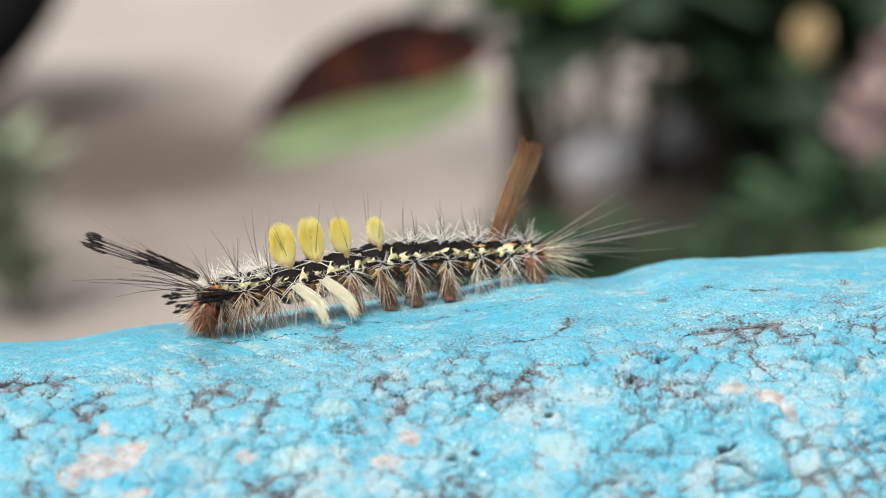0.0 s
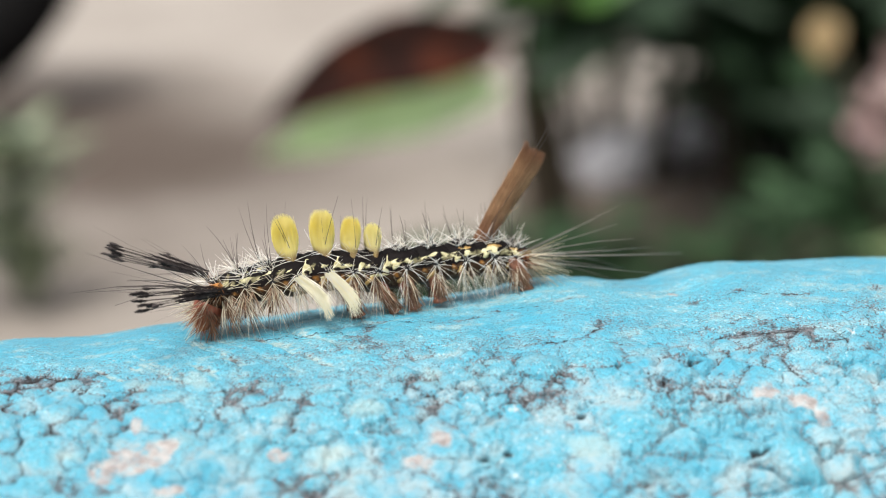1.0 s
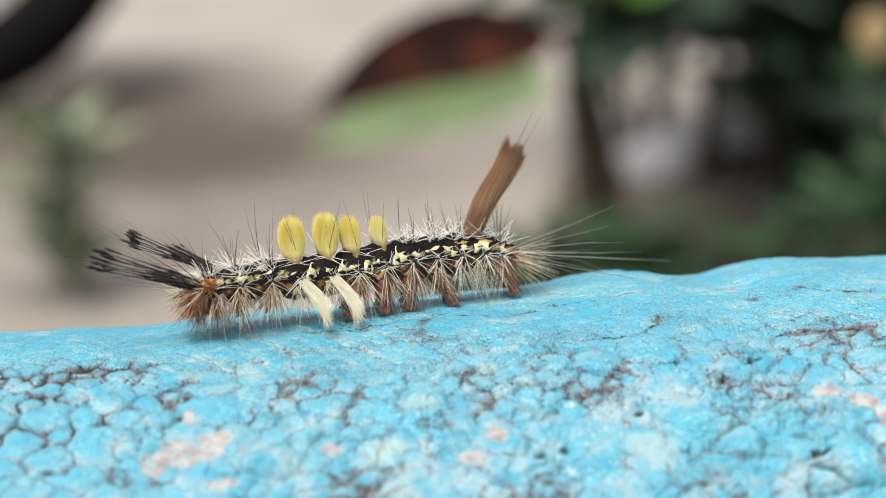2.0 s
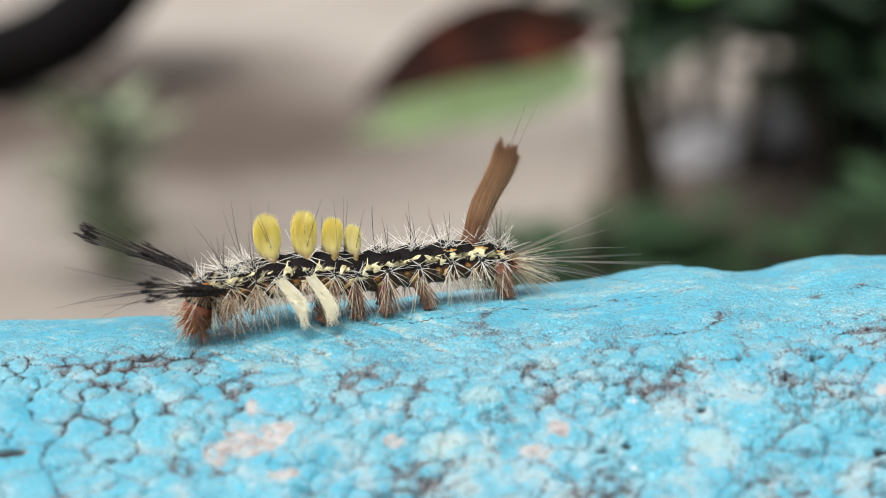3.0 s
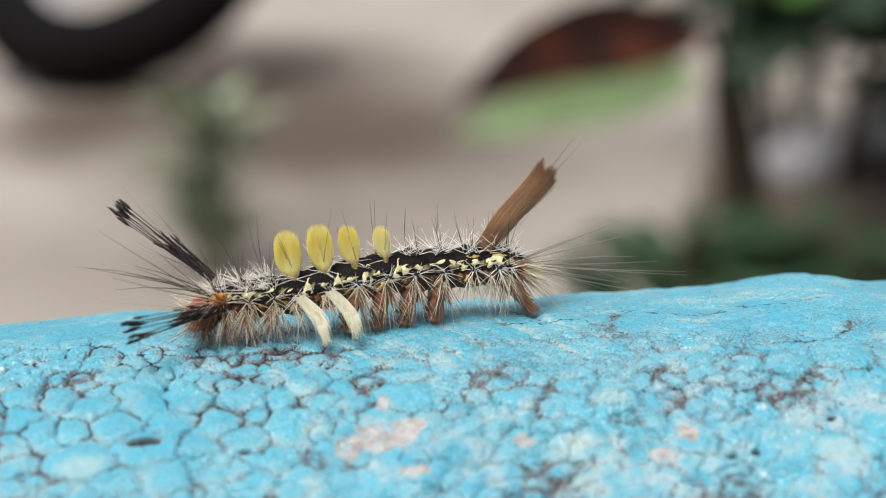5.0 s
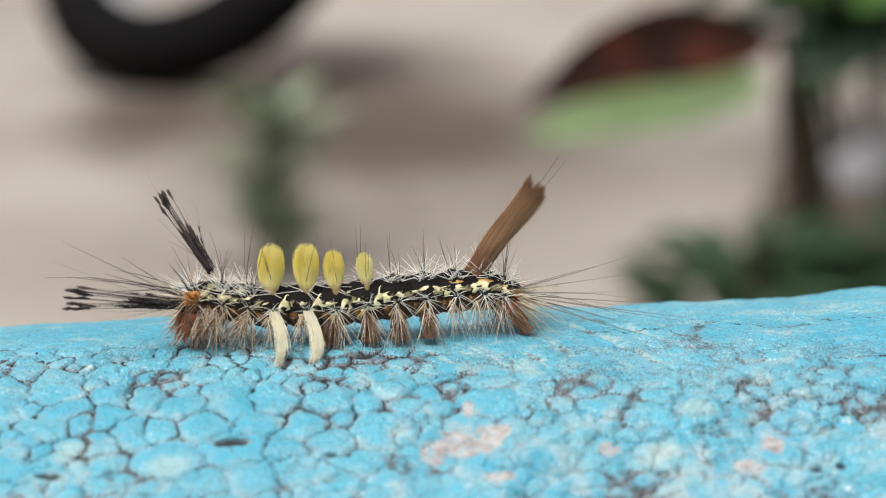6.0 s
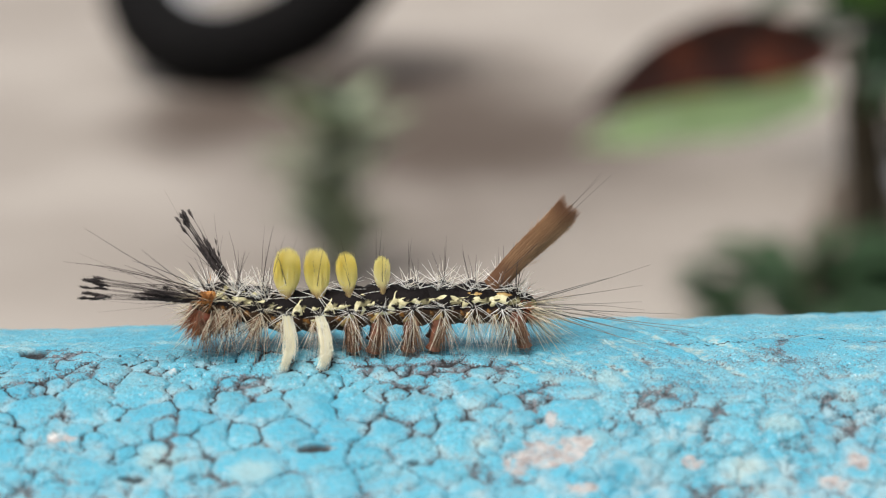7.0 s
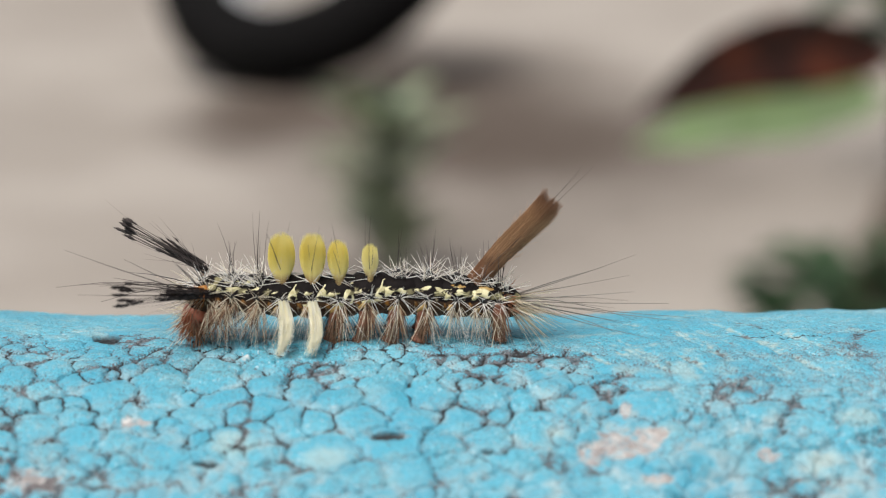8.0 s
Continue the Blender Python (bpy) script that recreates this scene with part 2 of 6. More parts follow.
WART = noisy_material("black_wart", (0.005, 0.004, 0.004), (0.02, 0.017, 0.017), 1800, 0.4, 0.3)
FOOT = noisy_material("brown_foot", (0.13, 0.048, 0.026), (0.34, 0.14, 0.085), 1200, 0.45, 0.4)
EYE = noisy_material("dark_eye", (0.01, 0.008, 0.008), (0.03, 0.02, 0.02), 900, 0.2, 0.5)
RUBBER = noisy_material("black_rubber", (0.003, 0.003, 0.003), (0.007, 0.0065, 0.0065), 60, 0.85, 0.08)
SHADED_SOIL = noisy_material("shaded_soil", (0.095, 0.077, 0.062), (0.15, 0.123, 0.10), 30, 0.95, 0.1, 0.8, 0.01)
BARK = noisy_material("shrub_bark", (0.022, 0.018, 0.012), (0.06, 0.045, 0.028), 40, 0.85, 0.2, 0.8, 0.004)
DARK_LEAF = leaf_material("dark_leaf", (0.020, 0.045, 0.020), (0.035, 0.080, 0.034), (0.05, 0.07, 0.05), 0.6)
GREEN_LEAF = leaf_material("green_leaf", (0.42, 0.62, 0.27), (0.54, 0.71, 0.42), (0.52, 0.69, 0.40), 0.5)
WEED_LEAF = leaf_material("weed_leaf", (0.21, 0.26, 0.16), (0.29, 0.34, 0.21), (0.31, 0.33, 0.24))
FRESH_LEAF = leaf_material("fresh_leaf", (0.045, 0.13, 0.018), (0.075, 0.18, 0.027), (0.06, 0.14, 0.03))
MID_LEAF = leaf_material("mid_leaf", (0.018, 0.052, 0.016), (0.032, 0.085, 0.026), (0.04, 0.075, 0.04), 0.65)
RED_LEAF = leaf_material("red_brown_leaf", (0.020, 0.008, 0.007), (0.27, 0.065, 0.028), (0.05, 0.014, 0.011), 0.5, 26, 0.44, 0.66)
YELLOW_LEAF = leaf_material("yellow_leaf", (0.27, 0.19, 0.085), (0.36, 0.26, 0.13), (0.33, 0.26, 0.15), 0.6)
PINK_PETAL = leaf_material("pink_petal", (0.40, 0.26, 0.25), (0.50, 0.37, 0.35), (0.46, 0.36, 0.33), 0.6)
WOOD_POST = noisy_material("grey_post", (0.22, 0.2, 0.18), (0.36, 0.33, 0.3), 25, 0.85, 0.2)


# ---- building helpers ----
def mesh_of(name, verts, faces, smooth=True):
    me = bpy.data.meshes.new(name)
    me.from_pydata([tuple(v) for v in verts], [], faces)
    me.update()
    if smooth:
        me.polygons.foreach_set("use_smooth", [True] * len(me.polygons))
    return me


def put(name, verts, faces, mat, parent=None, label="", smooth=True):
    """One mesh object, under a thing or a part."""
    me = mesh_of(name, verts, faces, smooth)
    me.materials.append(mat)
    ob = new(name, me)
    ob.parent = parent
    return tagged(ob, label)


class Strands:
    """Many tapered hairs in one mesh, in millimetres."""

    def __init__(self):
        self.verts, self.faces = [], []

    def hair(self, base, way, length, r=0.05, bend=(0, 0, 0), tip=0.25, rings=4, sides=3):
        base, way, bend = Vector(base), Vector(way).normalized(), Vector(bend)
        a = way.orthogonal().normalized()
        b = way.cross(a)
        first = len(self.verts)
        for i in range(rings):
            u = i / (rings - 1)
            c = base + way * (length * u) + bend * (u * u)
            rr = r * (1 - (1 - tip) * u ** 1.3)
            for k in range(sides):
                ang = 2 * math.pi * k / sides
                self.verts.append((c + a * (rr * math.cos(ang)) + b * (rr * math.sin(ang))) * MM)
        for i in range(rings - 1):
            for k in range(sides):
                p, q = first + i * sides + k, first + i * sides + (k + 1) % sides
                self.faces.append((p, q, q + sides, p + sides))
        self.faces.append(tuple(first + (rings - 1) * sides + k for k in range(sides)))

    def club(self, base, way, length, r):
        """A spindle: the feathered end of a long hair."""
        base, way = Vector(base), Vector(way).normalized()
        a = way.orthogonal().normalized()
        b = way.cross(a)
        first, shape = len(self.verts), (0.25, 0.8, 1.0, 0.85, 0.35)
        for i, s in enumerate(shape):
            c = base + way * (length * i / 4)
            for k in range(5):
                ang, rr = 2 * math.pi * k / 5, r * s * rng.uniform(0.75, 1.2)
                self.verts.append((c + a * (rr * math.cos(ang)) + b * (rr * math.sin(ang))) * MM)
        for i in range(4):
            for k in range(5):
                p, q = first + i * 5 + k, first + i * 5 + (k + 1) % 5
                self.faces.append((p, q, q + 5, p + 5))

    def put(self, name, mat, parent, label=""):
        return put(name, self.verts, self.faces, mat, parent, label)


def blob(rx, ry, rz, at=(0, 0, 0), seg=20, rings=12, power=1.0, rough=0.0, seed=1):
    """A rounded solid in millimetres: verts and faces, with slight unevenness."""
    verts, faces = [], []
    for i in range(rings + 1):
        th = math.pi * i / rings
        for k in range(seg):
            ph = 2 * math.pi * k / seg
            s = math.sin(th) ** power
            p = Vector((math.cos(th), s * math.cos(ph), s * math.sin(ph)))
            w = 1 + rough * noise.noise(p * 2.3 + Vector((seed, 0, 0)))
            verts.append((Vector(at) + Vector((p.x * rx, p.y * ry, p.z * rz)) * w) * MM)
    for i in range(rings):
        for k in range(seg):
            p, q = i * seg + k, i * seg + (k + 1) % seg
            faces.append((p, p + seg, q + seg, q))
    return verts, faces


def tube(points, radii, sides=12):
    """A tube along points, in metres."""
    verts, faces = [], []
    pts = [Vector(p) for p in points]
    ref = Vector((0.13, 0.41, 0.9))
    for i, p in enumerate(pts):
        d = (pts[min(i + 1, len(pts) - 1)] - pts[max(i - 1, 0)]).normalized()
        a = d.cross(ref).normalized()
        b = d.cross(a)
        for k in range(sides):
            ang = 2 * math.pi * k / sides
            verts.append(p + (a * math.cos(ang) + b * math.sin(ang)) * radii[i])
    for i in range(len(pts) - 1):
        for k in range(sides):
            p, q = i * sides + k, i * sides + (k + 1) % sides
            faces.append((p, q, q + sides, p + sides))
    faces.append(tuple(range(sides - 1, -1, -1)))
    faces.append(tuple((len(pts) - 1) * sides + k for k in range(sides)))
    return verts, faces


# ---- the ground ----
def build_ground():
    n, size = 40, 60.0
    verts, faces = [], []
    for i in range(n + 1):
        for k in range(n + 1):
            x, y = (2 * i / n - 1), (2 * k / n - 1)
            x, y = size * x ** 3, size * y ** 3
            verts.append((x, y, 0.004 * noise.noise(Vector((x * 1.5, y * 1.5, 0)))))
    for i in range(n):
        for k in range(n):
            p = i * (n + 1) + k
            faces.append((p, p + n + 1, p + n + 2, p + 1))
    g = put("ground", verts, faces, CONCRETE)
    tagged(g, "pale worn concrete paving with brownish stains and painted shadow patches", "ground", kind="structure")


build_ground()


# ---- the rail ----
def lattice(ix, iy, seed):
    h = (ix * 374761393 + iy * 668265263 + seed * 974711) & 0x7FFFFFFF
    h = ((h ^ (h >> 13)) * 1274126177) & 0x7FFFFFFF
    return ((h ^ (h >> 16)) & 0xFFFF) / 65535.0


def soft_noise(x, y, seed):
    """Smooth lattice noise from -1 to 1."""
    ix, iy = np.floor(x).astype(np.int64), np.floor(y).astype(np.int64)
    fx, fy = x - ix, y - iy
    fx, fy = fx * fx * (3 - 2 * fx), fy * fy * (3 - 2 * fy)
    a, b = lattice(ix, iy, seed), lattice(ix + 1, iy, seed)
    c, d = lattice(ix, iy + 1, seed), lattice(ix + 1, iy + 1, seed)
    return 2 * ((a * (1 - fx) + b * fx) * (1 - fy) + (c * (1 - fx) + d * fx) * fy) - 1


def layered(x, y, seed, octaves=4):
    out, amp = 0, 1.0
    for o in range(octaves):
        out = out + amp * soft_noise(x * 2 ** o, y * 2 ** o, seed + o)
        amp *= 0.5
    return out / 1.9


def cells(x, y, seed, jitter=0.85):
    """Distances to the nearest and the second nearest scattered centre, and a number for the nearest."""
    ix, iy = np.floor(x).astype(np.int64), np.floor(y).astype(np.int64)
    f1, f2 = np.full(x.shape, 9.0), np.full(x.shape, 9.0)
    tone = np.zeros(x.shape)
    for dx in (-1, 0, 1):
        for dy in (-1, 0, 1):
            jx, jy = ix + dx, iy + dy
            cx = jx + 0.5 + jitter * (lattice(jx, jy, seed) - 0.5)
            cy = jy + 0.5 + jitter * (lattice(jx, jy, seed + 7) - 0.5)
            d = np.hypot(x - cx, y - cy)
            nearer = d < f1
            f2 = np.where(nearer, f1, np.minimum(f2, d))
            tone = np.where(nearer, lattice(jx, jy, seed + 13), tone)
            f1 = np.where(nearer, d, f1)
    return f1, f2, tone


def step(x, lo, hi):
    u = np.clip((x - lo) / (hi - lo), 0, 1)
    return u * u * (3 - 2 * u)


# marks on the paint: mm along, degrees round to the front, half sizes in mm along and round, depth in mm
CHIPS = ((-32.0, 23.0, 3.0, 2.3, 0.30), (-28.6, 21.6, 1.5, 1.3, 0.25), (-4.0, 24.5, 1.1, 1.0, 0.1), (-6.5, 27.4, 1.5, 0.9, 0.1), (29.5, 25.0, 1.6, 1.5, 0.3),
         (27.0, 23.2, 1.4, 1.0, 0.2), (31.0, 27.5, 0.8, 1.4, 0.2), (-51.6, 21.6, 1.6, 0.55, 0.45), (-74.3, 19.3, 1.2, 0.8, 0.1), (24.1, 0.0, 0.8, 1.0, 0.2),
         (-30.6, 18.2, 0.6, 1.3, 0.05), (-28.5, 27.2, 1.5, 0.9, 0.1), (-18.5, 24.4, 0.9, 0.9, 0.1), (-82.5, 26.9, 2.6, 1.6, 0.3))
CHALKS = ((-29.7, 10.3, 1.3, 1.6), (-24.5, 10.6, 1.1, 1.5), (-37.0, 21.0, 1.2, 1.0), (9.0, 27.8, 2.0, 1.3), (-3.0, 15.0, 0.8, 1.4),
          (-66.0, 22.5, 2.4, 1.6), (-14.0, 25.0, 2.0, 1.3), (-10.0, 19.5, 1.5, 1.3), (-57.0, 25.0, 1.6, 1.2))
WHITES = ((3.2, 22.0, 0.7, 0.55), (1.8, 30.3, 0.5, 0.45), (-65.9, 7.3, 0.55, 0.7), (38.0, 15.0, 0.4, 0.5), (-74.8, 18.9, 0.9, 0.4))
PITS = ((21.8, 17.3, 0.5, 0.4), (-0.6, 27.9, 0.55, 0.35), (14.5, 16.7, 0.35, 0.4), (9.2, 23.9, 0.35, 0.35), (-50.5, 4.8, 0.28, 0.4),
        (-22.2, 13.0, 0.22, 0.3), (-19.6, 13.4, 0.28, 0.3), (-43.0, 23.6, 0.8, 0.3), (-80.0, 0.3, 1.15, 1.5), (-67.9, 25.2, 1.3, 0.35),
        (1.6, 27.9, 0.5, 0.3), (-51.8, 21.4, 1.2, 0.38), (24.0, 31.0, 0.7, 0.4), (-12.0, 15.5, 0.3, 0.3))
# swells of the crown: mm along, height, half width
SWELLS = ((-55, 0.62, 6.0), (-34, -0.42, 5.0), (13.7, 0.85, 5.5), (23.8, -0.55, 3.5), (32.5, 0.50, 5.0), (54, -0.75, 8.0), (-81, -0.35, 7.0), (-95, 0.3, 6.0), (-15.5, -0.30, 3.0))
# the large blisters of the paint: mm along, degrees round, half sizes in mm along and round
BLISTERS_OLD_END = (
    (-86.7, 10.9, 1.8, 2.2), (-85.8, 16.1, 1.7, 1.3), (-83.9, 10.3, 2.1, 2.3), (-83.9, 13.3, 1.6, 1.7), (-83.6, 19.7, 2.1, 1.8), (-82.9, 16.3, 1.3, 1.2),
    (-81.4, 11.5, 1.3, 1.6), (-80.4, 17.7, 1.5, 1.3), (-79.4, 21.1, 1.7, 1.4), (-78.2, 24.3, 1.7, 1.1), (-77.3, 14.2, 2.3, 2.2), (-75.5, 22.2, 2.0, 1.5),
    (-73.4, 12.3, 2.2, 3.8), (-72.5, 26.5, 1.2, 0.8), (-72.3, 23.9, 2.5, 0.9), (-71.5, 7.9, 1.6, 1.8), (-68.6, 10.4, 2.4, 3.4), (-68.6, 18.2, 2.0, 1.5),
    (-67.1, 15.3, 2.2, 1.7), (-65.6, 17.8, 1.3, 1.6), (-63.2, 16.9, 1.5, 2.0), (-62.7, 13.5, 1.7, 1.8), (-60.8, 19.7, 1.5, 2.0))
BLISTERS_MIDDLE = (
    (-60.0, 13.5, 2.0, 2.0), (-58.6, 19.2, 1.8, 1.5), (-57.8, 23.8, 2.7, 1.6), (-56.9, 7.7, 1.6, 1.5), (-56.6, 16.1, 2.0, 2.0), (-54.8, 10.2, 1.5, 1.5),
    (-54.3, 18.8, 2.1, 1.5), (-54.0, 26.7, 2.1, 1.3), (-51.9, 14.1, 2.1, 3.4), (-51.2, 22.5, 2.4, 1.5), (-49.6, 26.4, 2.2, 1.4), (-49.2, 18.8, 2.0, 1.3),
    (-48.9, 14.4, 1.9, 2.1), (-45.7, 19.7, 1.9, 1.6), (-42.8, 14.5, 1.4, 2.3), (-42.7, 21.6, 1.9, 1.5), (-42.1, 18.7, 1.1, 1.2), (-40.7, 25.0, 2.2, 1.4),
    (-39.5, 16.1, 1.3, 1.3), (-39.1, 20.4, 2.3, 2.2), (-36.6, 13.5, 1.5, 1.8), (-34.1, 14.7, 1.6, 1.4))
BLISTERS_FRESH_END = (
    (-29.0, 12.7, 2.5, 1.3), (-28.3, 16.7, 3.0, 2.2), (-26.6, 21.0, 1.9, 1.9), (-23.9, 24.9, 2.6, 1.7), (-18.7, 18.1, 2.1, 1.5), (-13.9, 19.9, 1.9, 1.6),
    (-12.1, 24.8, 1.5, 1.3), (-9.3, 19.1, 1.9, 2.0), (-3.7, 25.8, 1.9, 1.7), (3.0, 25.5, 3.6, 3.0), (7.0, 15.2, 2.0, 1.9), (9.2, 27.3, 1.9, 1.2),
    (9.4, 24.2, 1.3, 1.1), (12.7, 14.9, 2.2, 2.3), (13.0, 25.5, 3.2, 3.0), (17.0, 28.8, 1.9, 1.6), (20.3, 20.3, 2.2, 1.5), (20.7, 26.1, 1.7, 1.4),
    (26.5, 31.8, 3.0, 2.4), (26.8, 21.2, 2.0, 1.8), (32.3, 18.6, 2.0, 1.3), (33.8, 29.0, 1.7, 1.5), (37.9, 20.2, 2.5, 1.1), (38.0, 27.8, 1.4, 1.7))
# long cracks: mm along and degrees round, point after point
LONG_CRACKS = (
    ((-88.9, 8.0), (-86.2, 7.9), (-83.9, 6.0)), ((-81.2, 9.1), (-78.2, 7.7), (-76.1, 8.0), (-73.2, 5.4), (-71.3, 3.0)),
    ((-44.6, 9.5), (-41.9, 6.9), (-39.2, 6.4), (-35.0, 7.2)), ((-18.4, -5.0), (-16.3, -1.0), (-13.4, 1.3), (-9.9, 0.4)),
    ((-5.6, -0.1), (-1.3, 1.7), (3.2, 2.3), (6.4, 0.5), (10.1, 2.1), (14.9, 1.4)), ((25.4, 3.6), (30.1, 3.8), (35.0, 5.2), (44.6, 5.0)),
    ((2.6, 11.5), (8.3, 10.3), (13.6, 11.7), (15.2, 7.9)), ((24.4, 13.3), (27.9, 12.7), (30.9, 14.1), (37.0, 14.6)), ((17.1, 19.7), (19.3, 21.5), (21.7, 22.6)),
    ((-19.3, 0.6), (-15.0, 1.4), (-10.5, 0.9), (-8.6, 3.8)), ((-7.0, 0.4), (-8.0, 5.5)))


def blisters(S, A, sx, sy):
    """Paint blisters: distance to the seam round each one in mm, to the corner where three meet, its size and a number for it."""
    r = random.Random(77)
    seeds = [(s, math.radians(p) * RAIL_R, a, b) for s, p, a, b in BLISTERS_OLD_END + BLISTERS_MIDDLE + BLISTERS_FRESH_END]
    known = list(seeds)
    for ix in range(-56, 36):                                   # smaller ones fill what is left
        for iy in range(-9, 17):
            s, a0 = (ix + 0.5 * (iy % 2) + r.uniform(-0.42, 0.42)) * 1.95, (iy + r.uniform(-0.42, 0.42)) * 2.35
            size = r.uniform(0.85, 1.5)
            if iy < 2:                                          # wide flat plates on the crown
                size *= 1.25
                if (ix + iy) % 2:
                    continue
            if min(math.hypot((s - q[0]) / (q[2] + 0.55 * size), (a0 - q[1]) / (q[3] + 0.55 * size)) for q in known) > 1.0:
                seeds.append((s, a0, size * r.uniform(0.9, 1.4), size * r.uniform(0.8, 1.1)))
    near = [np.full(S.shape, 9.0) for _ in range(3)]
    w1, w2 = np.full(S.shape, 1.5), np.full(S.shape, 1.5)
    tone = np.zeros(S.shape)
    s_line, a_line = S[:, 0], A[0, :]
    for s, a0, a, b in seeds:
        i0, i1 = np.searchsorted(s_line, (s - 3.2 * a - 2, s + 3.2 * a + 2))
        k0, k1 = np.searchsorted(a_line, (a0 - 3.2 * b - 2, a0 + 3.2 * b + 2))
        if i1 - i0 < 2 or k1 - k0 < 2:
            continue
        win = np.s_[i0:i1, k0:k1]
        d = np.hypot((S[win] + sx[win] - s) / a, (A[win] + sy[win] - a0) / b)
        f1, f2, f3 = (f[win] for f in near)
        first, second = d < f1, (d >= f1) & (d < f2)
        size = math.sqrt(a * b)
        near[2][win] = np.where(first | second, f2, np.minimum(f3, d))
        near[1][win] = np.where(first, f1, np.where(second, d, f2))
        w2[win] = np.where(first, w1[win], np.where(second, size, w2[win]))
        w1[win] = np.where(first, size, w1[win])
        tone[win] = np.where(first, r.random(), tone[win])
        near[0][win] = np.where(first, d, f1)
    per = 1 / w1 + 1 / w2
    return (near[1] - near[0]) / per, (near[2] - near[0]) / per, w1, tone


def along_lines(S, A, sx, sy):
    """Distance in mm to the nearest long crack."""
    best = np.full(S.shape, 9.0)
    for line in LONG_CRACKS:
        for (s0, p0), (s1, p1) in zip(line, line[1:]):
            a0, a1 = math.radians(p0) * RAIL_R, math.radians(p1) * RAIL_R
            dx, dy = s1 - s0, a1 - a0
            u = np.clip(((S + sx - s0) * dx + (A + sy - a0) * dy) / (dx * dx + dy * dy), 0, 1)
            best = np.minimum(best, np.hypot(S + sx - s0 - u * dx, A + sy - a0 - u * dy))
    return best


def build_rail():
    s = np.concatenate([-np.geomspace(104, 620, 26)[::-1], np.arange(-102, 63, 0.115), np.geomspace(65, 620, 28)])
    phi = np.concatenate([np.linspace(-180, -21, 40)[:-1], np.arange(-21, 38, 0.125), np.linspace(40, 180, 34)[:-1]])
    S, P = np.meshgrid(s, phi, indexing="ij")
    A = np.radians(P) * RAIL_R                        # mm round the rail
    old = 1 - step(S + 4 * layered(S / 20, A / 12, 57), -44, -24)       # neat blisters at one end, gritty lumps at the other
    front = step(P + 9 * old + 6 * layered(S / 9, A / 6, 59, 3), 4, 18)  # lumpy skin on the flank, smoother on the crown
    sx = 0.8 * layered(S / 3.0, A / 2.6, 3) + 0.34 * layered(S / 0.9, A / 0.8, 31, 3)
    sy = 0.7 * layered(S / 3.0, A / 2.6, 23) + 0.30 * layered(S / 0.9, A / 0.8, 37, 3)
    edge, corner, size, tone = blisters(S, A, sx, sy)
    k1, k2, ktone = cells((S + sx) / 1.15, (A + sy) / 0.95, 29, 0.95)
    tiny = (k2 - k1) * 0.5
    grain = layered(S / 0.5, A / 0.42, 89, 2)
    low = step(P, 13, 22) * (1 - 0.75 * old)          # small gritty lumps low on the flank
    grit = low * step(layered(S / 4.5, A / 3.5, 61), -0.15, 0.35)
    pillow = 1 - np.exp(-np.clip(edge + 0.05 * grain, 0, 9) / (0.30 + 0.26 * size))
    sunk = 0.35 + 0.85 * step(layered(S / 7, A / 5, 63), -0.35, 0.25)                 # blisters that have gone flat again
    sunk = np.maximum(sunk, 0.75 * old)
    lump = sunk * pillow * (0.18 + 0.30 * np.clip(size, 0, 2.6)) * (0.5 + 0.8 * tone) * (1.32 - 0.5 * old) + 0.55 * grit * (1 - np.exp(-tiny * 6)) * (0.3 + ktone)
    height = 0.10 * layered(S / 26, A / 18, 41, 3) - 0.30
    for at, rise, half in SWELLS:
        height = height + rise * np.exp(-((S - at) / half) ** 2) * (0.35 + 0.65 * (1 - step(P, 0, 16)))
    height += (0.22 + 0.74 * front) * lump
    height += 0.065 * layered(S / 0.7, A / 0.6, 71, 3) + 0.16 * layered(S / 2.6, A / 2.0, 73, 3) * (0.7 + 0.3 * front)
    # seams: thin broken lines that open into grainy dirt where blisters meet
    torn = step(layered(S / 1.7, A / 1.4, 97, 4), -0.25 - 0.35 * old, 0.25)
    wide = step(layered(S / 5.0, A / 4.0, 87, 3), -0.15, 0.45)
    crack = np.exp(-(np.clip(edge + 0.03 * grain, 0, 9) / 0.10) ** 2) * torn * (0.12 + (0.58 + 0.30 * old) * front) * (1 - 0.5 * step(P, 17, 26))
    soil = np.exp(-edge / (0.09 + 0.22 * wide)) * (0.40 + 0.52 * wide) * (0.10 + 0.90 * front) * (1 - 0.35 * low) * (1 - 0.15 * old)
    hole = (1 - step(corner, 0.05, 0.95)) * step(layered(S / 3.4, A / 2.4, 83, 2), -0.1, 0.4) * front
    soil = np.clip(soil + 0.56 * hole * (1 - 0.4 * low), 0, 1)
    soil = np.clip(soil + 0.38 * grit * np.exp(-tiny / 0.06), 0, 1)
    # long cracks, crumbling on both sides
    line = along_lines(S, A, 1.6 * sx, 1.6 * sy)
    crack = np.clip(crack + 0.85 * (1 - step(line + 0.08 * grain, 0.0, 0.13)) * step(layered(S / 1.6, A / 1.2, 91, 3), -0.35, 0.15), 0, 1)
    soil = np.clip(soil + 0.70 * np.exp(-line / 0.40) * step(layered(S / 3, A / 2, 93, 3), -0.3, 0.3), 0, 1)
    # crumbs of dirt scattered over the paint, thickest where the smooth crown ends
    belt = np.exp(-((P - 10 + 4 * old) / 7.0) ** 2)
    soil = np.clip(soil + (0.12 + 0.20 * belt * (1 - 0.6 * old)) * step(layered(S / 4, A / 3.0, 107, 4), -0.3, 0.5), 0, 1)
    height -= 0.08 * crack + 0.06 * soil + 0.14 * (1 - step(edge, 0.0, 0.35)) * front * sunk
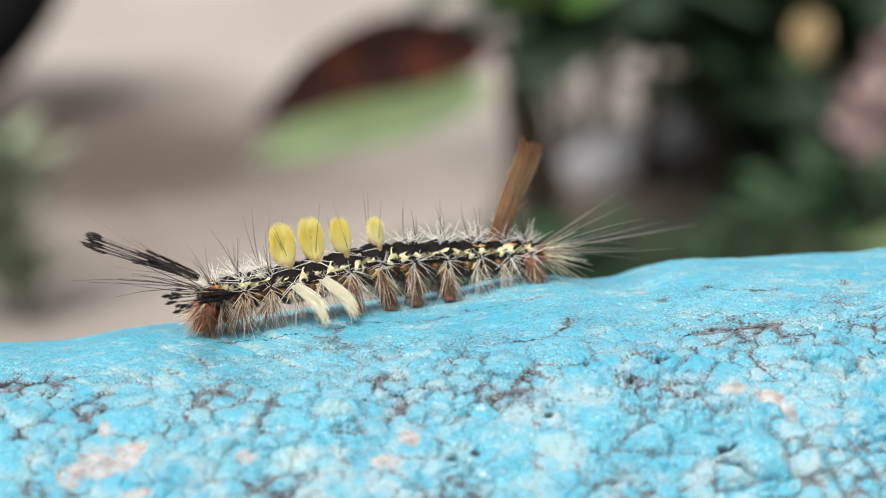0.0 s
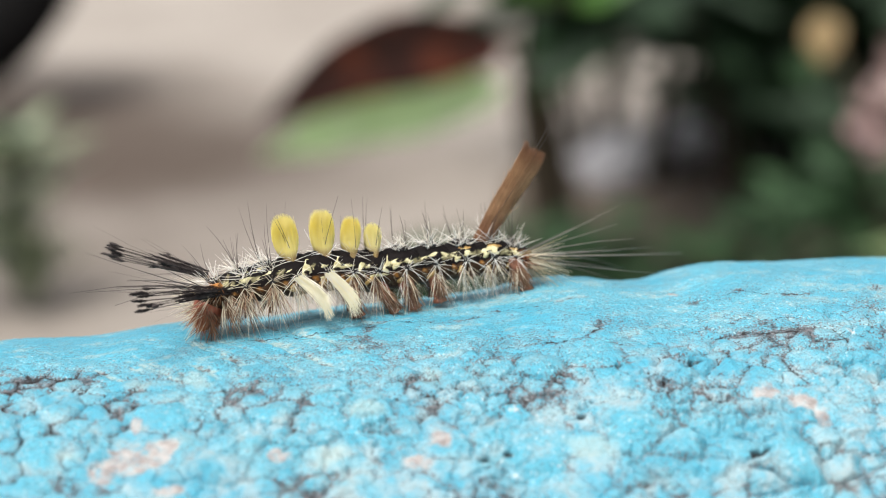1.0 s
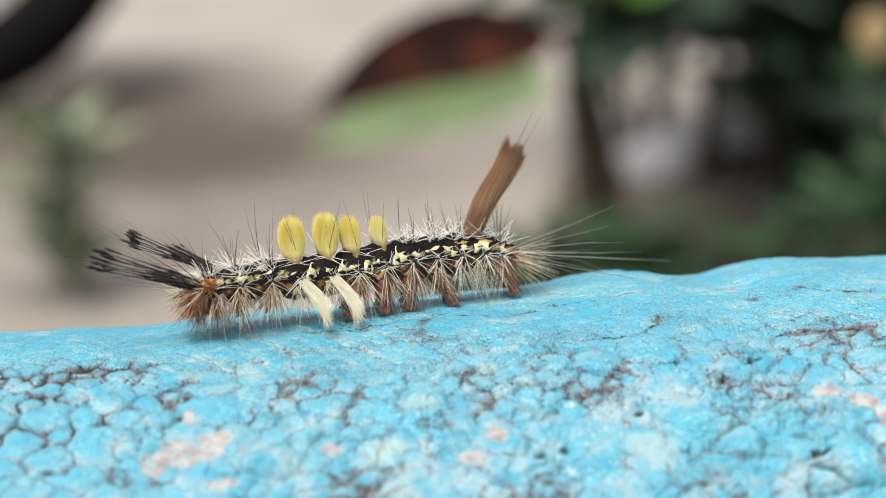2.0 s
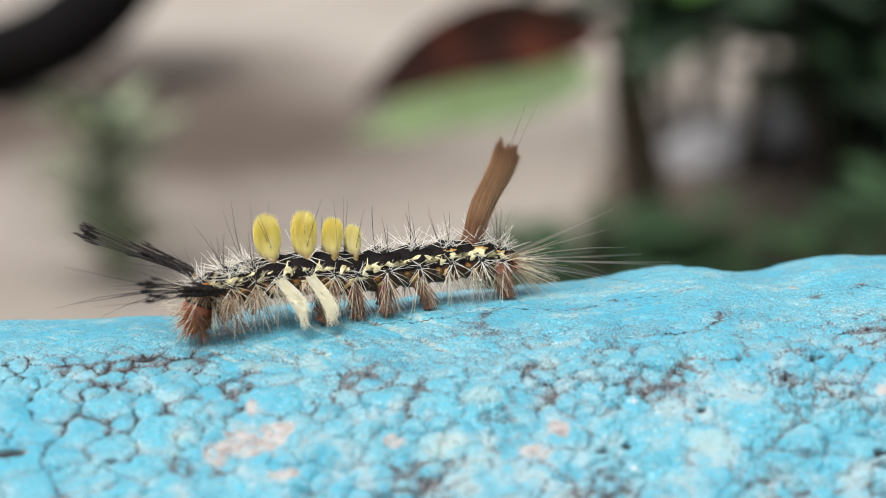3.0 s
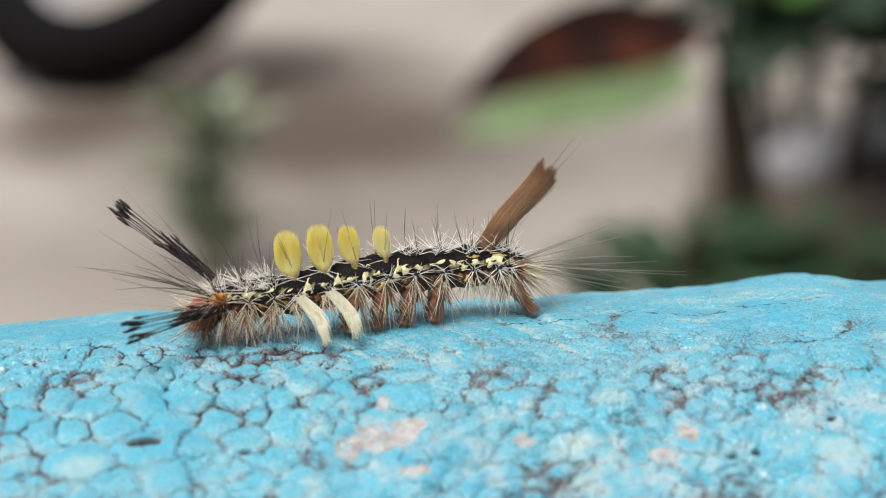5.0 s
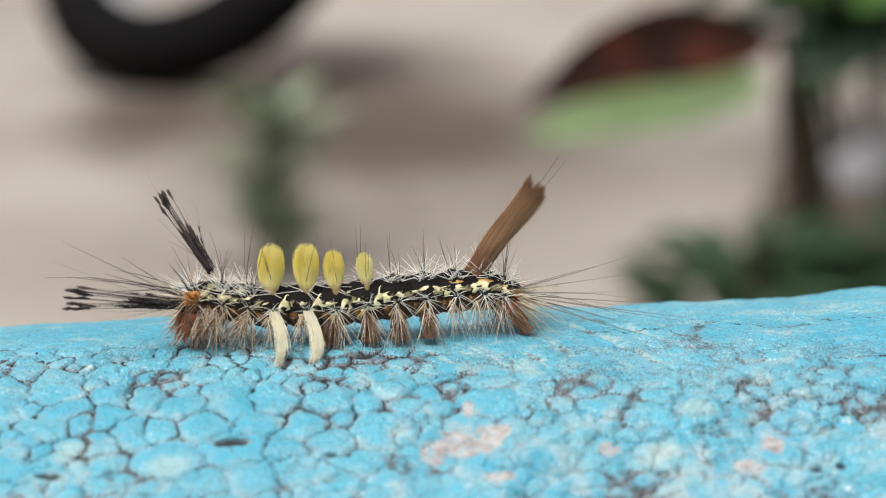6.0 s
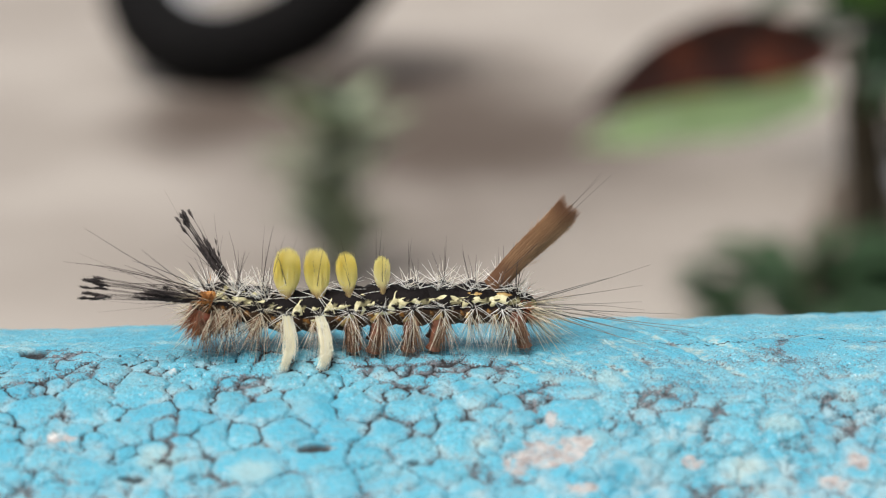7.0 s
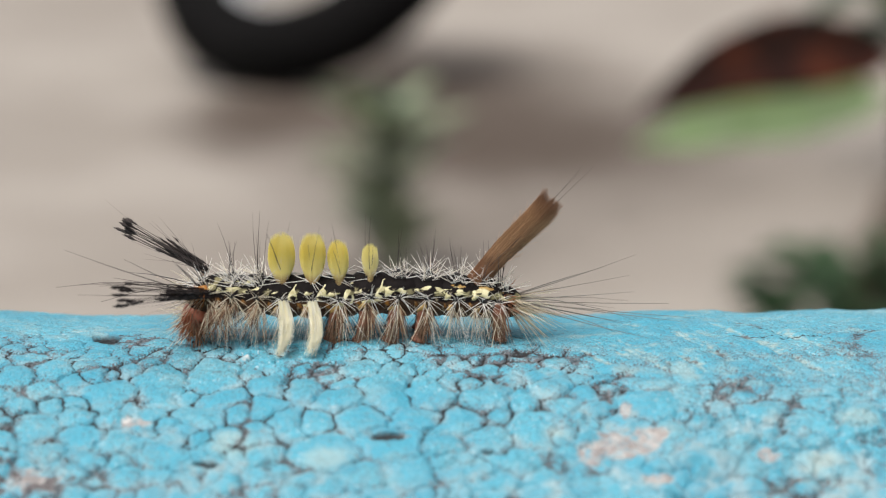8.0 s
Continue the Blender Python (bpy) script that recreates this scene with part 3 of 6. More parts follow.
    chip, chalk, white, pit = (np.zeros(S.shape) for _ in range(4))
    ragged = 0.85 * layered(S / 1.7, A / 1.4, 101, 5)

    def spot(at, round_, a, b, soft=0.35):
        d = np.hypot((S - at) / a, (A - math.radians(round_) * RAIL_R) / b) + ragged
        return 1 - step(d, 1 - soft, 1 + soft)

    for at, r, a, b, deep in CHIPS:
        w = spot(at, r, a, b, 0.5)
        chip, height = np.maximum(chip, 0.8 * w), height * (1 - 0.5 * w) - deep * w + 0.10 * w * layered(S / 0.9, A / 0.9, 111)
        crack, soil = crack * (1 - 0.9 * w), soil * (1 - 0.75 * w)
    for at, r, a, b in CHALKS:
        chalk = np.maximum(chalk, 0.5 * spot(at, r, a, b, 0.6))
    for at, r, a, b in WHITES:
        w = spot(at, r, a, b, 0.25)
        white, height = np.maximum(white, 0.5 * w), height + 0.05 * w
        crack, soil = crack * (1 - w), soil * (1 - w)
    for at, r, a, b in PITS:
        w = spot(at, r, a, b, 0.3)
        pit, height = np.maximum(pit, w), height - 0.45 * w
    # slanting trowel strokes where the cement shows through
    across = (S * 0.83 - A * 0.55)
    stroke = step(layered(across / 0.9, (S * 0.55 + A * 0.83) / 6, 121, 3), 0.1, 0.5)
    zone = step(S, -42, -34) * (1 - step(S, -14, -4)) * step(A, -8, -2) * (1 - step(A, 9, 12))
    chalk = np.maximum(chalk, 0.75 * stroke * zone * step(grain, -0.5, 0.3))
    soil = np.clip(soil + 0.5 * zone * stroke * step(layered(S / 1.3, A / 0.9, 127, 2), 0.15, 0.5), 0, 1)
    height -= 0.15 * stroke * zone
    scuff = step(layered(S / 3.4, A / 1.3, 161, 4), 0.12, 0.5) * step(grain, -0.6, 0.3)      # rubbed pale streaks
    chalk = np.maximum(chalk, 0.45 * scuff * (1 - 0.6 * front))
    chalk = np.maximum(chalk, 0.22 * step(layered(S / 6, A / 5, 131), 0.2, 0.6) * front)
    dust = (1 - 0.65 * old) * (0.20 + 0.80 * step(P, 12, 25)) * step(layered(S / 4.5, A / 3.2, 141, 4), -0.3 + 0.25 * old, 0.4 + 0.15 * old)
    dust = np.clip(dust + 0.75 * front * (1 - step(edge + 0.25 * grain, 0.1, 0.85)) * step(layered(S / 2.5, A / 2.2, 143, 3), -0.4, 0.3), 0, 1)
    crumbling = spot(-77.9, 0.9, 2.6, 1.6, 0.6) * step(layered(S / 0.6, A / 0.5, 153, 3), -0.25, 0.3)      # broken paint beside the largest pit
    soil, height = np.clip(soil + 0.8 * crumbling, 0, 1), height - 0.18 * crumbling
    moss = spot(-84, 27.5, 4.5, 2.6, 0.7) * step(layered(S / 0.9, A / 0.7, 151, 4), -0.2, 0.35)
    soil = np.clip(soil + 0.9 * moss, 0, 1)
    R = RAIL_R + height
    X, Y, Z = S, -R * np.sin(np.radians(P)), R * np.cos(np.radians(P))
    co = np.stack([X, Y, Z], -1).reshape(-1, 3) * MM
    co[:, 2] += RAIL_Z
    ns, npn = S.shape
    i, k = np.meshgrid(np.arange(ns - 1), np.arange(npn), indexing="ij")
    kn = (k + 1) % npn
    quads = np.stack([i * npn + k, i * npn + kn, (i + 1) * npn + kn, (i + 1) * npn + k], -1).reshape(-1, 4)
    me = bpy.data.meshes.new("rail_beam")
    me.vertices.add(len(co))
    me.vertices.foreach_set("co", co.ravel())
    me.loops.add(quads.size)
    me.loops.foreach_set("vertex_index", quads.ravel().astype(np.int32))
    me.polygons.add(len(quads))
    me.polygons.foreach_set("loop_start", np.arange(0, quads.size, 4, dtype=np.int32))
    me.polygons.foreach_set("use_smooth", np.ones(len(quads), dtype=bool))
    me.update(calc_edges=True)
    for name, values in (("crack", crack), ("soil", soil), ("chip", chip), ("chalk", chalk), ("white", white), ("pit", pit), ("dust", dust)):
        me.attributes.new(name, "FLOAT", "POINT").data.foreach_set("value", values.ravel().astype(np.float32))
    me.materials.append(PAINT)
    rail = tagged(new("painted_rail"), "round cement rail in cracked sky-blue paint", "rail", kind="structure")
    beam = new("beam", me)
    beam.parent = rail
    for x in (-0.56, 0.56):
        v, f = tube([(x, 0, -0.05), (x, 0, 0.15), (x, 0, RAIL_Z - 0.03)], (0.045, 0.043, 0.043), 16)
        put("post", v, f, WOOD_POST, rail)


build_rail()


# ---- the caterpillar ----
caterpillar = tagged(new("caterpillar"), "black and cream tussock caterpillar with yellow tufts on a blue rail", "caterpillar")
RADII = (0, 1.55, 1.8, 2.0, 2.15, 2.2, 2.2, 2.2, 2.2, 2.15, 2.1, 2.0, 1.6)       # body ring radius, mm
rings = []


def spread(axis, cone):
    """A direction near axis, within cone degrees."""
    axis = Vector(axis).normalized()
    a = axis.orthogonal().normalized()
    b = axis.cross(a)
    th, ph = math.radians(cone) * math.sqrt(rng.random()), rng.uniform(0, 2 * math.pi)
    return axis * math.cos(th) + (a * math.cos(ph) + b * math.sin(ph)) * math.sin(th)


def bristles(name, mat, parent, feet, count, length, cone, r, droop=0.0, label=""):
    """Bunches of bristles: feet is a list of (place, axis)."""
    st = Strands()
    for place, axis in feet:
        for _ in range(count):
            way = spread(axis, cone)
            l = rng.uniform(*length)
            foot = Vector(place) + Vector([rng.uniform(-0.14, 0.14) for _ in range(3)])
            side = Vector([rng.uniform(-0.12, 0.12) * l for _ in range(3)])
            st.hair(foot, way, l, r * rng.uniform(0.95, 1.35), side + Vector((0, 0, -droop * l)))
    return st.put(name, mat, parent, label)


def yellow_tuft(parent, height, width, mat, lean, ahead):
    """A dense shaving-brush of fine hair standing across the back: narrow foot low on both flanks, full above, soft ragged top."""
    st = Strands()
    w = width / 2
    r = 2.2

    def swell(u):
        return 0.56 + 0.44 * math.sin(min(u / 0.58, 1.0) * math.pi / 2) - 0.26 * max(0.0, (u - 0.58) / 0.42) ** 2

    def place(rho, a, u, tall):
        """A point of the brush: u runs from the skin to the crown."""
        side = 1.55 * rho * math.sin(a)
        foot = math.sqrt(r * r - side * side) - 0.25
        full = swell(u)
        return Vector((w * rho * math.cos(a) * full, side * (0.98 - 0.18 * u), foot + u * (tall + 1.2 - foot)))

    for _ in range(int(3000 * width / 2.6)):
        rho, a = rng.random() ** 0.36, rng.uniform(0, 2 * math.pi)
        tall = height * (1 - 0.10 * rho ** 3) * (rng.uniform(0.80, 1.0) if rng.random() < 0.7 else rng.uniform(0.96, 1.08))
        dx, dy = rng.gauss(0, 0.10), rng.gauss(0, 0.10)
        first = len(st.verts)
        thick = rng.uniform(0.012, 0.022)
        for i in range(6):
            u = i / 5
            c = place(rho, a, u, tall) + Vector((dx, dy, 0)) * u * u
            rr = thick * (1 - 0.75 * u ** 3)
            for k in range(3):
                ang = 2 * math.pi * k / 3 + a
                st.verts.append((c + Vector((rr * math.cos(ang), rr * math.sin(ang), 0))) * MM)
        for i in range(5):
            for k in range(3):
                p, q = first + i * 3 + k, first + i * 3 + (k + 1) % 3
                st.faces.append((p, q, q + 3, p + 3))
    base = len(st.verts)                                        # dense heart of the brush
    for i in range(9):
        u = i / 8
        rho = 0.80 * (1 if u < 0.7 else math.sqrt(max(0.03, 1 - ((u - 0.7) / 0.3) ** 2)))
        for k in range(40):
            st.verts.append(place(rho, 2 * math.pi * k / 40, 0.84 * u, 0.90 * height) * MM)
    for i in range(8):
        for k in range(40):
            p, q = base + i * 40 + k, base + i * 40 + (k + 1) % 40
            st.faces.append((p, q, q + 40, p + 40))
    ob = st.put("hair_tuft", mat, parent, "dense yellow brush of hair")
    ob.matrix_basis = pose(ahead * MM, 0, 0, 0, lean, 0)
    return ob


side_brushes = []


def side_brush(parent, sy):
    """Full cream brush hanging down the flank, drawn to a soft point."""
    st = Strands()
    for _ in range(240):
        u, v = max(-1, min(1, rng.gauss(0, 0.42))), max(-1, min(1, rng.gauss(0, 0.40)))
        foot = Vector((0.20 * u, sy * (2.10 + 0.15 * v), 0.10 + 0.25 * rng.random()))
        l = rng.uniform(3.5, 5.0) if rng.random() < 0.4 else rng.uniform(4.7, 6.3)
        l *= 1 - 0.2 * u * u
        first = len(st.verts)
        r, curl = rng.uniform(0.022, 0.040), rng.gauss(0, 0.26)
        for i in range(8):
            q = i / 7
            fat = math.sin(math.pi * min(1, 0.22 + 0.76 * q * l / 6.3)) ** 1.2
            bow = 0.50 * math.sin(3.6 * q * l / 6.3)
            c = foot + Vector((u * 0.42 * fat + bow + curl * q * q, sy * (v * 0.35 * fat + 1.3 * q + 2.7 * q * q), -l * (q - 0.28 * q * q)))
            rr = r * (1 - 0.8 * q ** 2)
            for k in range(3):
                ang = 2 * math.pi * k / 3
                st.verts.append((c + Vector((rr * math.cos(ang), rr * math.sin(ang), 0))) * MM)
        for i in range(7):
            for k in range(3):
                p, q = first + i * 3 + k, first + i * 3 + (k + 1) % 3
                st.faces.append((p, q, q + 3, p + 3))
    ob = st.put("side_brush", SIDE_BRUSH, parent, "cream brush hanging down the flank")
    side_brushes.append(ob)
    return ob


def wart(parent, place, size, mat, name="wart"):
    v, f = blob(size * 1.25, size * 0.8, size * 0.8, place, 10, 6, 1, 0.2, rng.random() * 9)
    return put(name, v, f, mat, parent)


def body_ring(i):
    r = RADII[i]
    length = 2.25 if i < 12 else 2.2
    v, f = blob(length, r, r * 0.98, (0, 0, 0), 28, 16, 0.48, 0.10, i * 3.7)
    name = "prothorax" if i == 1 else "thorax_ring" if i < 4 else "abdomen_ring" if i < 12 else "tail_ring"
    return put(name, v, f, SKIN, caterpillar)


def build_head():
    head = tagged(new("head"))
    head.parent = caterpillar
    v, f = blob(1.4, 1.7, 1.75, (0, 0, 0), 24, 14, 1, 0.06, 2)
    put("skull", v, f, RUST, head, "rust-brown shiny head")
    for sy in (-1, 1):
        v, f = blob(0.9, 0.8, 1.2, (-0.55, sy * 0.72, 0.05), 16, 10, 1, 0.05, 4 + sy)
        put("cheek", v, f, RUST, head)
        v, f = blob(0.14, 0.14, 0.14, (-0.95, sy * 1.2, -0.75), 8, 6)
        put("eye", v, f, EYE, head)
    v, f = blob(0.5, 0.6, 0.35, (-1.1, 0, -1.15), 14, 8, 1, 0.1, 7)
    put("mouthparts", v, f, ORANGE, head, "ochre mouthparts")
    feet = [((-0.4, sy * rng.uniform(0.2, 1.3), rng.uniform(-0.6, 1.3)), (-1, sy * 0.55, 0.15)) for sy in (-1, 1) for _ in range(9)]
    bristles("face_bristles", CREAM_HAIR, head, feet, 4, (1.6, 3.6), 38, 0.028, 0.05)
    feet = [((-0.2, sy * 1.2, rng.uniform(-1.2, 0.6)), (-0.55, sy * 0.7, -0.7)) for sy in (-1, 1) for _ in range(5)]
    bristles("cheek_bristles", BROWN_HAIR, head, feet, 7, (1.4, 2.8), 35, 0.034, 0.1)
    feet = [((-0.3 + rng.uniform(-0.8, 0.9), sy * rng.uniform(0.9, 1.5), rng.uniform(-0.9, 1.1)), (-0.8, sy * 0.5, -0.45)) for sy in (-1, 1) for _ in range(12)]
    bristles("rust_bristles", RUST_HAIR, head, feet, 10, (1.0, 2.2), 36, 0.036, 0.1, "short rust-brown bristles")
    feet = [((rng.uniform(-0.9, 0.5), sy * rng.uniform(1.2, 1.6), rng.uniform(-1.1, 0.9)), (-0.35, sy * 0.6, -0.9)) for sy in (-1, 1) for _ in range(12)]
    bristles("brow_fringe", BROWN_HAIR, head, feet, 5, (0.9, 1.9), 34, 0.038, 0.1, "brown hairs over the face")
    return head


def true_leg(parent, x, sy):
    v, f = tube([(x * MM, sy * 0.8 * MM, -1.2 * MM), ((x - 0.1) * MM, sy * 1.15 * MM, -2.1 * MM), ((x - 0.35) * MM, sy * 1.05 * MM, -3.0 * MM)],
                (0.42 * MM, 0.30 * MM, 0.10 * MM), 8)
    put("leg", v, f, FOOT, parent, "short jointed brown leg")


def build_ring(i):
    ring = body_ring(i)
    r = RADII[i]
    thorax = i < 4
    sides = (-1, 1)
    # black warts that carry the bristles
    for sy in sides:
        wart(ring, (0, sy * r * 0.97, 0.25), 0.34, WART)
        wart(ring, (0, sy * r * 0.48, r * 0.86), 0.36, WART)
        wart(ring, (-0.1, sy * r * 0.88, -0.70 + rng.uniform(-0.15, 0.15)), rng.uniform(0.12, 0.22), ORANGE, "ochre_wart")
    # pale bristles on the flank: an open star lying nearly flat, longest below
    st = Strands()
    for sy in sides:
        for n in range(16):
            a = rng.uniform(0, 2 * math.pi)
            low = 0.5 - 0.5 * math.sin(a)
            l = rng.uniform(0.9, 1.9) + low * rng.uniform(0.3, 1.7)
            foot = (rng.uniform(-0.25, 0.25), sy * r * 1.0, 0.25 + rng.uniform(-0.2, 0.2))
            way = (math.cos(a) + 0.12, sy * rng.uniform(0.15, 0.9), math.sin(a) - 0.1)
            st.hair(foot, way, 1.12 * l, rng.uniform(0.024, 0.046), (rng.uniform(-0.3, 0.3), sy * rng.uniform(-0.2, 0.2), -0.12 * l + rng.uniform(-0.2, 0.2)))
    st.put("flank_bristles", CREAM_HAIR if thorax else WHITE_HAIR, ring, "pale bristles fanning from black warts")
    # white bristles on the back, crossing low over the skin
    count = 16 if i in (2, 3) else 10 if i >= 8 else 5 if i >= 4 else 12
    st = Strands()
    for sy in sides:
        for lean in (-1, 1):
            for n in range(count):
                foot = (0.25 * lean + rng.uniform(-0.5, 0.5), sy * r * rng.uniform(0.25, 0.82), 0) if thorax else (rng.uniform(-0.8, 0.8) if i >= 8 else 0.12 * lean + rng.uniform(-0.15, 0.15), sy * r * rng.uniform(0.3, 0.62), 0)
                foot = (foot[0], foot[1], 0.98 * math.sqrt(max(0.05, r * r - foot[1] ** 2)))
                way = (rng.uniform(-0.3, 1.3) * lean - (0.35 if thorax else 0), sy * rng.uniform(-0.1, 0.9), rng.uniform(-0.3 if 4 <= i < 8 else 0.15, 1.0))
                st.hair(foot, way, rng.uniform(0.9, 2.6), rng.uniform(0.030, 0.050), [rng.uniform(-0.25, 0.25) for _ in range(3)])
    st.put("back_bristles", WHITE_HAIR, ring, "white bristles on the back")
    # a few long dark hairs
    up = [((rng.uniform(-0.4, 0.4), sy * r * 0.5, r * 0.85), (-0.05, sy * 0.22, 1)) for sy in sides]
    bristles("long_hairs", GREY_HAIR, ring, up, 2 if 4 <= i < 12 else 3, (3.2, 6.2 if i < 8 else 4.6), 15, 0.036)
    # hanging fringe
    down = [((rng.uniform(-0.7, 0.7), sy * r * rng.uniform(0.85, 0.97), rng.uniform(-0.9, -0.3)), (0.05, sy * 0.55, -0.9)) for sy in sides for _ in range(4)]
    if i in (6, 7, 8, 9, 12):
        down = [((0.6 * p[0], p[1], p[2]), (0.10, a[1] * 0.8, a[2])) for p, a in down]
        bristles("leg_fringe", BROWN_HAIR, ring, down, 8, (1.8, 3.6), 24, 0.036, 0.10, "brown hairs fringing the leg")
        bristles("flank_fringe", CREAM_HAIR, ring, down, 4, (2.0, 4.3), 36, 0.034, 0.15)
    elif i in (1, 2, 3):
        down = [(p, (-0.3, a[1], a[2])) for p, a in down]
        bristles("flank_fringe", CREAM_HAIR, ring, down, 8, (1.8, 4.2), 42, 0.030, 0.12, "cream hairs fringing the flank")
        bristles("leg_fringe", BROWN_HAIR, ring, down, 12, (1.8, 4.0), 38, 0.038, 0.12, "brown hairs hanging to the rail")
    else:
        bristles("flank_fringe", CREAM_HAIR, ring, down, 5, (1.6, 3.2), 40, 0.034, 0.16, "cream hairs fringing the flank")
        bristles("leg_fringe", BROWN_HAIR, ring, down, 2, (1.2, 2.4), 36, 0.034, 0.14)
    # thin white belly hairs
    low = [((rng.uniform(-0.8, 0.8), sy * r * 0.7, -1.5), (0.1, sy * 0.7, -0.8)) for sy in sides for _ in range(2)]
    bristles("belly_hairs", WHITE_HAIR, ring, low, 12 if i in (10, 11) else 7, (1.8, 3.4), 38, 0.017, 0.25, "thin white hairs under the belly")
    if i in (1, 2, 3):
        for sy in sides:
            true_leg(ring, -0.2, sy)
    if i == 1:
        for sy in sides:
            wart(ring, (-0.3, sy * 1.2, 0.85), 0.72, ORANGE, "orange_wart")
        feet = [((-0.6, sy * 1.1, 0.8), (-1, sy * 0.5, 0.45)) for sy in sides for _ in range(3)]
        bristles("collar_bristles", CREAM_HAIR, ring, feet, 13, (2.0, 4.8), 46, 0.022, 0.0, "cream bristles swept forward")
        feet = [((-0.6, sy * 1.0, 0.9), (-1, sy * 0.2, 0.98)) for sy in sides]
        for place in feet:
            for n in range(5):
                bristles("feeler", GREY_HAIR, ring, [place], 1, (8.5, 15.0), 15, 0.050, 0.07, "long thin dark hair reaching forward")
        feet = [((rng.uniform(-0.7, 0.2), sy * rng.uniform(1.1, 1.7), rng.uniform(0.1, 1.2)), (-0.3, sy * 0.8, 0.3)) for sy in sides for _ in range(10)]
        bristles("orange_bristles", ORANGE_HAIR, ring, feet, 10, (0.7, 1.6), 45, 0.044, 0.0, "short orange-brown bristles behind the head")
        feet = [((-0.5, sy * 1.2, 0.2), (-0.8, sy * 0.7, -0.25)) for sy in sides for _ in range(2)]
        bristles("cheek_fringe", BROWN_HAIR, ring, feet, 9, (1.4, 2.6), 40, 0.036, 0.1)
    if i in (4, 5, 6, 7):
        size = {4: (4.75, 2.55), 5: (4.75, 2.45), 6: (4.05, 1.95), 7: (3.4, 1.55)}[i]
        yellow_tuft(ring, *size, YELLOW if i < 7 else PALE_YELLOW, {4: -2, 5: 0, 6: 1, 7: 2}[i], {4: -0.12, 5: 0.08, 6: 0.04, 7: 0.0}[i])
    if i in (4, 5):
        for sy in sides:
            side_brush(ring, sy)
    for sy in sides:                                            # cream marks lying on the skin
        if i < 4:
            fleck(ring, r, sy, rng.uniform(-0.3, 0.3), 0.50, BAND, 1.6, 0.22, 4)
            fleck(ring, r, sy, rng.uniform(-0.9, 0.9), 0.95, BAND, 0.8, 0.14, 10)
        elif i < 8:                                             # an upright spur behind each tuft
            fleck(ring, r, sy, rng.uniform(1.05, 1.35), 0.46, SPUR, rng.uniform(0.8, 1.0), 0.46, rng.uniform(-14, 6))
            fleck(ring, r, sy, -0.75, 0.36, BAND, 0.85, 0.15, 6)
            fleck(ring, r, sy, 0.2, -0.1, BAND, 1.1, 0.12, rng.uniform(-8, 8))
        else:                                                   # a wavy band, broken between the rings
            fleck(ring, r, sy, 0.15, 0.50, BAND, 1.9, 0.30, rng.uniform(-8, 0))
            fleck(ring, r, sy, rng.uniform(-1.2, -0.8), 0.30, SPUR, 0.55, 0.14, 30)
        if i >= 4:
            fleck(ring, r, sy, rng.uniform(-0.9, -0.5), -0.42, SPUR, 0.7, 0.26, 0, OCHRE, "ochre_mark")
        if i >= 10:
            fleck(ring, r, sy, 0.3, 0.78, BAND, 1.0, 0.14, -8, OCHRE, "ochre_mark")
    if i == 12:
        feet = [((0.9, sy * rng.uniform(0.2, 1.2), rng.uniform(-0.6, 0.8)), (1, sy * 0.35, -0.12)) for sy in sides for _ in range(6)]
        bristles("tail_bristles", CREAM_HAIR, ring, feet, 11, (2.2, 6.4), 38, 0.040, 0.12, "cream bristles fanning behind")
        feet = [((rng.uniform(-0.3, 1.2), sy * rng.uniform(0.5, 1.35), rng.uniform(-0.5, 1.1)), (0.7, sy * 0.7, 0.1)) for sy in sides for _ in range(10)]
        bristles("rust_bristles", RUST_HAIR, ring, feet, 7, (0.7, 1.7), 50, 0.036, 0.08, "short rust-brown bristles")
        feet = [((1.2, sy * 0.6, 0.3), (1, sy * 0.12, 0.20)) for sy in sides]
        for place in feet:
            for n in range(7):
                bristles("tail_hair", TAIL_HAIR, ring, [place], 1, (9, 17.5), 19, 0.052, 0.05, "long dark hair trailing behind")
        feet = [((0.7, sy * 1.2, -0.3), (0.6, sy * 0.7, -0.5)) for sy in sides for _ in range(2)]
        bristles("tail_fringe", BROWN_HAIR, ring, feet, 9, (1.8, 3.4), 45, 0.036, 0.12)
    return ring


OCHRE = noisy_material("ochre_mark", (0.32, 0.17, 0.045), (0.66, 0.46, 0.18), 1300, 0.55, 0.3)
CREAM_SKIN = noisy_material("cream_mark", (0.38, 0.34, 0.17), (0.72, 0.67, 0.42), 1300, 0.5, 0.3)
# outlines of the marks on the skin: along and up, from -1 to 1
BAND = ((-1.0, -0.1), (-0.7, 0.35), (-0.45, 0.15), (-0.15, 0.95), (0.1, 0.45), (0.4, 0.75), (0.7, 0.2), (1.0, 0.25), (0.75, -0.35), (0.35, -0.25), (0.05, -0.85), (-0.25, -0.4), (-0.6, -0.75))
SPUR = ((-0.8, -1.0), (-0.6, -0.1), (-0.25, 0.35), (0.0, 1.0), (0.4, 1.25), (0.6, 0.6), (0.55, -0.1), (0.95, -0.7), (0.45, -0.8), (0.0, -1.1))


